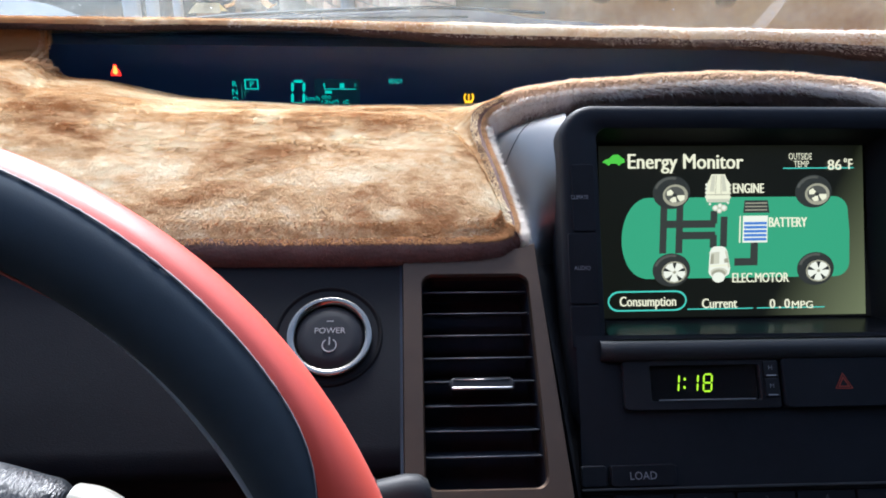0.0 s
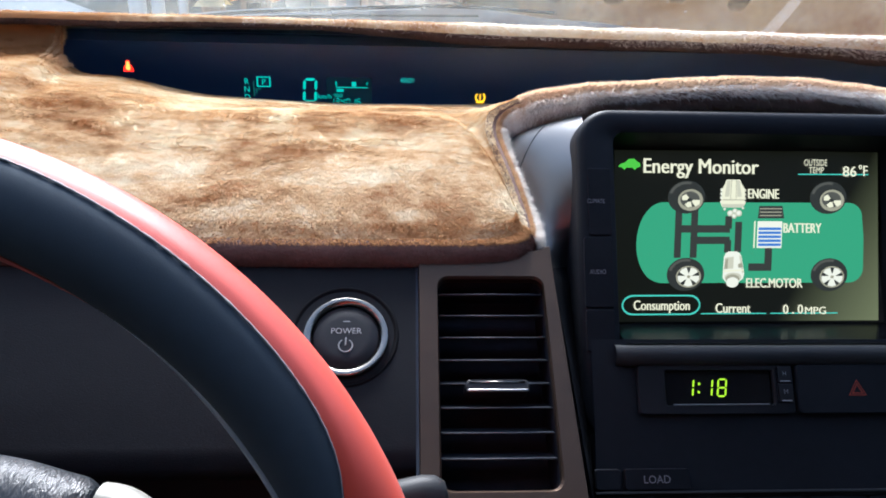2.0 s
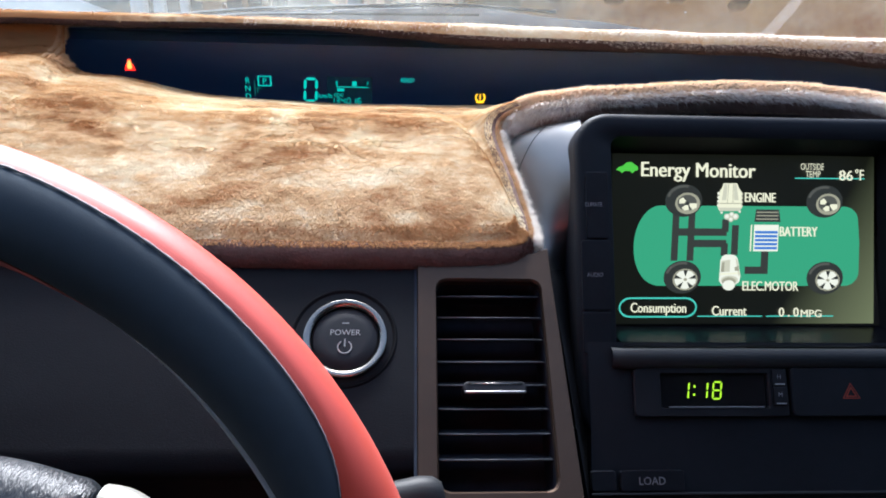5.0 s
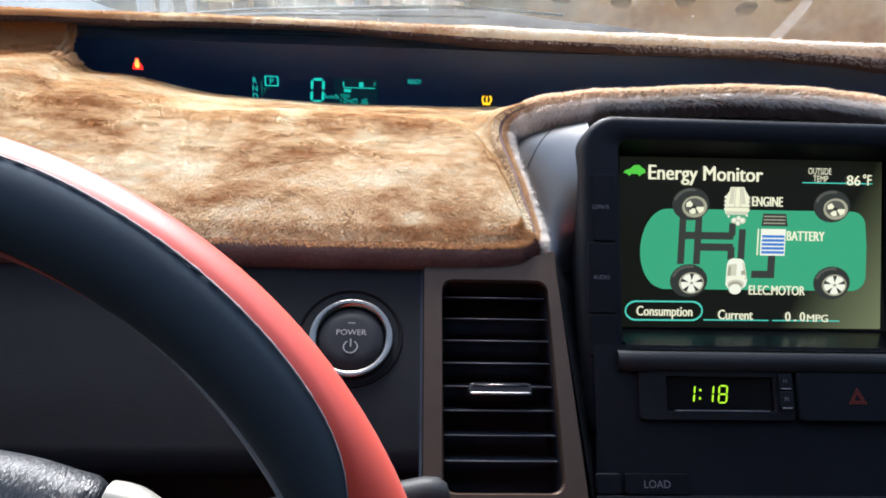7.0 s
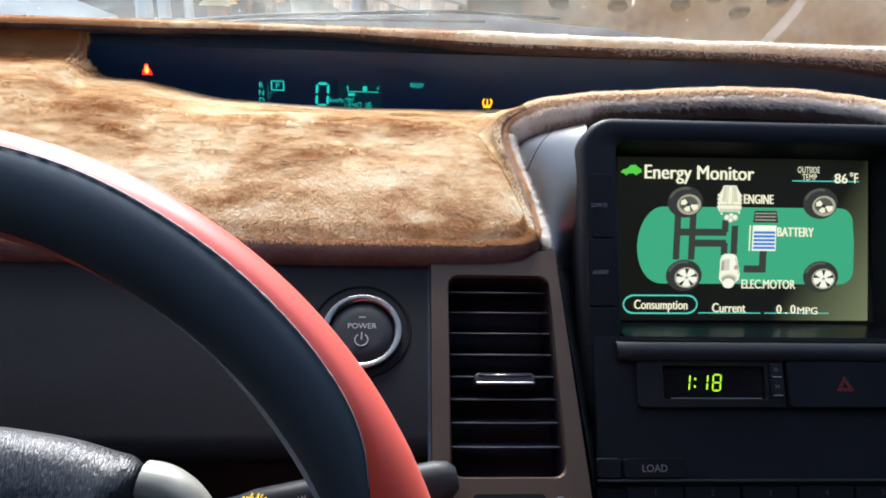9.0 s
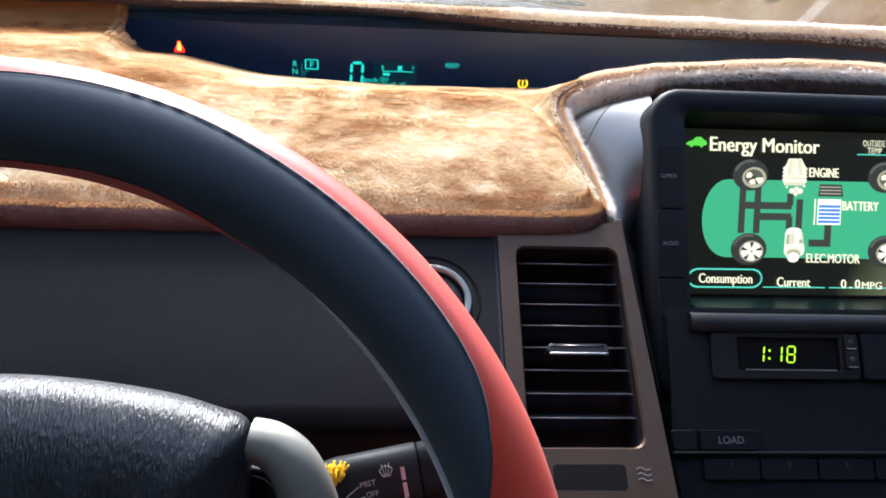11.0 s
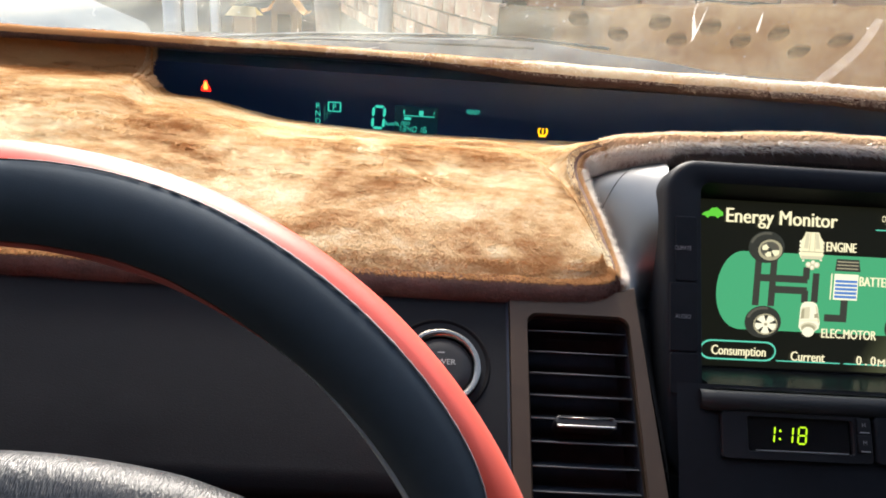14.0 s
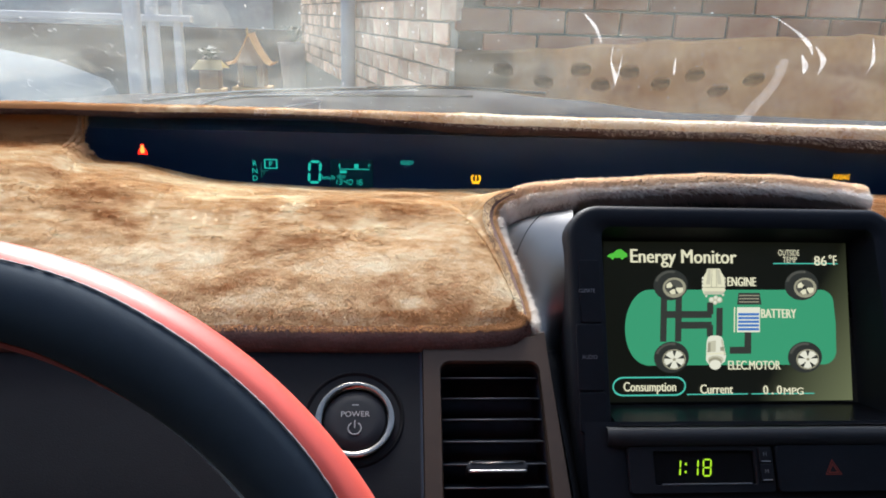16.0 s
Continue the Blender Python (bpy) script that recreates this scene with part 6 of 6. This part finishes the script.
fringe("hood_fringe", PAD_ROWS, 112, 170, 9000, 0.0024, 0.00016, 30, UNDER, "grey-brown hair below the hood's plush", 2.2, 3.6, -0.4)
fringe("shoulder_fringe", PAD_ROWS, 98, 124, 8000, 0.0056, 0.00014, 35, FRINGE, "white hair tips at the bend of the cut edge", 0.6, 3.2, -0.3)
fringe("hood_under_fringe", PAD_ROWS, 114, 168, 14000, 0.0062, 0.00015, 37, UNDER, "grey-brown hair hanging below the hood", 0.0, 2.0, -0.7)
# cabin light on the hood's edge is put into this paler, clearer hair
HOOD = hair_stuff("lit_hood_hair", (0.80, 0.62, 0.45), 0.62, 0.1)
fringe("hood_plush", PAD_ROWS, 110, 172, 42000, 0.0027, 0.00019, 33, HOOD, "tan plush rolled over the hood's edge, lightened as if lit", 3.7, 7.9, -0.2)
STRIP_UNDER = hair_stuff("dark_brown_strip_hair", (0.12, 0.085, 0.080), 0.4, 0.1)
# sun glare on the strip, put in as white hair that thickens rightwards
SUNLIT_TIPS = hair_stuff("sunlit_hair_tips", (0.93, 0.88, 0.81), 0.72)
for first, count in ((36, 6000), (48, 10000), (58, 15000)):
    fringe("strip_fringe", STRIP_ROWS, first, 105, count, 0.0034, 0.00014, 23 + first, SUNLIT_TIPS, "hair tips along the strip, whitened as sunlit", 1.5 if first > 50 else 2.4, 6.4, -0.1)
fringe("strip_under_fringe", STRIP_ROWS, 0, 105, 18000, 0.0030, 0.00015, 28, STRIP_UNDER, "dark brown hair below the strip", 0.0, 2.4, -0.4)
fringe("side_fringe", PAD_ROWS, 72, 99, 19000, 0.0060, 0.00014, 27, FRINGE, "white hair tips at the side edge of the mat", 1.6, 4.6, -0.1)

# ragged hair where the mat closes the end of the display recess
rng = np.random.default_rng(41)
ends = [row[30:37] for row, q in zip(PAD_ROWS, bezier(BACK, 6)) if -0.268 < q.x < -0.250]
grid = np.array([[tuple(p) for p in row] for row in ends])
i, j = rng.integers(0, len(grid), 5000), rng.uniform(0, 5.99, 5000)
k = j.astype(int)
spots = grid[i, k] + (grid[i, k + 1] - grid[i, k]) * (j - k)[:, None] + rng.normal(0, 0.0006, (5000, 3))
lay = np.array([[0.8, -0.7, 0.15]]) + rng.normal(0, 0.35, (5000, 3))
lay /= np.linalg.norm(lay, axis=1, keepdims=True)
hairs("recess_fringe", spots, lay, lay, 0.0042 * rng.uniform(0.5, 1.2, (5000, 1)), 0.00018, rng, CORNER, "ragged brown hair at the end of the display recess")

# ---------- marks on the windscreen ----------
def film_stuff(name, colour, cover, soft=0.0):
    """Thin dried dirt that lets light through: partly clear, fading out from its middle where soft is its size."""
    m = bpy.data.materials.new(name)
    m.use_nodes = True
    nt = m.node_tree
    nt.nodes.remove(nt.nodes["Principled BSDF"])
    clear, d, t = nt.nodes.new("ShaderNodeBsdfTransparent"), nt.nodes.new("ShaderNodeBsdfDiffuse"), nt.nodes.new("ShaderNodeBsdfTranslucent")
    d.inputs[0].default_value = t.inputs[0].default_value = (*colour, 1)
    body, mix = nt.nodes.new("ShaderNodeMixShader"), nt.nodes.new("ShaderNodeMixShader")
    body.inputs[0].default_value = 0.85
    nt.links.new(d.outputs[0], body.inputs[1])
    nt.links.new(t.outputs[0], body.inputs[2])
    co, n, r = nt.nodes.new("ShaderNodeTexCoord"), nt.nodes.new("ShaderNodeTexNoise"), nt.nodes.new("ShaderNodeMapRange")
    n.inputs["Scale"].default_value, n.inputs["Detail"].default_value = 45, 4
    r.inputs["From Min"].default_value, r.inputs["From Max"].default_value = 0.3, 0.7
    r.inputs["To Min"].default_value, r.inputs["To Max"].default_value = cover * 0.5, cover
    nt.links.new(co.outputs["Object"], n.inputs["Vector"])
    nt.links.new(n.outputs[0], r.inputs["Value"])
    amount = r.outputs[0]
    if soft:
        far, fade, both = nt.nodes.new("ShaderNodeVectorMath"), nt.nodes.new("ShaderNodeMapRange"), nt.nodes.new("ShaderNodeMath")
        far.operation, both.operation = "LENGTH", "MULTIPLY"
        fade.inputs["From Min"].default_value, fade.inputs["From Max"].default_value = soft * 0.45, soft
        fade.inputs["To Min"].default_value, fade.inputs["To Max"].default_value = 1, 0
        nt.links.new(co.outputs["Object"], far.inputs[0])
        nt.links.new(far.outputs["Value"], fade.inputs["Value"])
        nt.links.new(fade.outputs[0], both.inputs[0])
        nt.links.new(amount, both.inputs[1])
        amount = both.outputs[0]
    nt.links.new(amount, mix.inputs[0])
    nt.links.new(clear.outputs[0], mix.inputs[1])
    nt.links.new(body.outputs[0], mix.inputs[2])
    nt.links.new(mix.outputs[0], nt.nodes["Material Output"].inputs["Surface"])
    return m


SPOT = film_stuff("dried_water_spots", (0.9, 0.9, 0.88), 0.42)
DIRT, CHALK, SMEAR = film_stuff("dried_mud_film", (0.035, 0.031, 0.024), 0.78, 0.024), film_stuff("dried_white_streak", (0.9, 0.9, 0.88), 0.30), film_stuff("grey_wipe_smear", (0.75, 0.75, 0.75), 0.10)
on_glass = lambda x, y, off=0.0062: (x, y - 0.007, GL(x, y - 0.007) - off)


def glass_patch(name, outline, material, label, off=0.0062, centre=None):
    """A film on the inner side of the glass, following its slope."""
    bm = bmesh.new()
    c = Vector(on_glass(*centre, off)) if centre else Vector((0, 0, 0))
    bm.faces.new([bm.verts.new(Vector(on_glass(x, y, off)) - c) for x, y in outline])
    ob = part(name, bm, material, windscreen, label)
    ob.location = c
    ob.visible_shadow = False
    return ob


for n, (x, y) in enumerate(((0.102, 0.902), (0.148, 0.934), (0.177, 0.9), (0.208, 0.938), (0.226, 0.903), (0.268, 0.93), (0.292, 0.904), (0.334, 0.942), (0.355, 0.908))):
    pts = []
    for k in range(24):
        a = 2 * math.pi * k / 24
        r = 1 + 0.2 * noise.noise((math.cos(a) * 1.3, math.sin(a) * 1.3, n * 3.7))
        dy = 0.021 * r * math.sin(a)
        pts.append((x + 0.0100 * r * math.cos(a) + 0.3 * dy, y + dy))
    glass_patch("mud_spot", pts, DIRT, "dark dried mud spot", 0.0062, (x, y))
STREAKS = (((.147, .784, .001), (.163, .807, .0035), (.179, .839, .001)), ((.188, .833, .0004), (.199, .875, .0012), (.213, .908, .004), (.224, .937, .0006)), ((.205, .86, .0005), (.218, .915, .002), (.223, .945, .0004)),
           ((.256, .864, .0006), (.266, .890, .003), (.272, .905, .0006)), ((.298, .777, .0005), (.330, .799, .0025), (.358, .823, .0045), (.375, .844, .001)), ((.366, .845, .001), (.384, .869, .0055), (.394, .888, .0008)),
           ((.367, .827, .001), (.392, .854, .005), (.408, .886, .0008)), ((.404, .805, .0006), (.436, .848, .0032), (.447, .870, .0006)))
for s in STREAKS:
    mid = bezier([(a, b, 0) for a, b, w in s], 5)
    wid = bezier([(w * 0.42, 0, 0) for a, b, w in s], 5)
    left = [(p.x - w.x, p.y + w.x * 0.5) for p, w in zip(mid, wid)]
    right = [(p.x + w.x, p.y - w.x * 0.5) for p, w in zip(mid, wid)]
    glass_patch("white_streak", left + right[::-1], CHALK, "white dried streak", 0.0066)
arc = bezier([(.356, .855, 0), (.3785, .912, 0), (.394, .977, 0), (.405, 1.035, 0)], 6)
glass_patch("wipe_smear", [(p.x - 0.004 - 0.004 * i / 18, p.y) for i, p in enumerate(arc)] + [(p.x + 0.004 + 0.006 * i / 18, p.y) for i, p in list(enumerate(arc))[::-1]], SMEAR, "pale wipe smear", 0.007)
# many small dried water spots
rnd = random.Random(8)
bm = bmesh.new()
for n in range(4200):
    x, y = rnd.uniform(-0.5, 0.72), rnd.uniform(0.74, 1.03)
    if x > 0.1 and rnd.random() < 0.8:
        continue
    r = rnd.choice((0.00015, 0.0002, 0.0002, 0.00025, 0.0003, 0.0004, 0.0006, 0.00085))
    ring = r > 0.00035 and rnd.random() < 0.85
    outer = [bm.verts.new(on_glass(x + r * math.cos(a), y + 2.2 * r * math.sin(a), 0.0058)) for a in [k * 0.6283 for k in range(10)]]
    if ring:
        inner = [bm.verts.new(on_glass(x + r * 0.68 * math.cos(a), y + 2.2 * r * 0.68 * math.sin(a), 0.0058)) for a in [k * 0.6283 for k in range(10)]]
        for k in range(10):
            bm.faces.new((outer[k], outer[(k + 1) % 10], inner[(k + 1) % 10], inner[k]))
    else:
        bm.faces.new(outer)
ob = part("water_spots", bm, SPOT, windscreen, "small dried water spots")
ob["kind"] = "stuff"
ob.visible_shadow = False

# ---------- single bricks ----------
lay_bricks(wall_side, 5.2, 0.70, 1.5, 0.205, 0.088, 0.009, 300, BRICK_SUNLIT)
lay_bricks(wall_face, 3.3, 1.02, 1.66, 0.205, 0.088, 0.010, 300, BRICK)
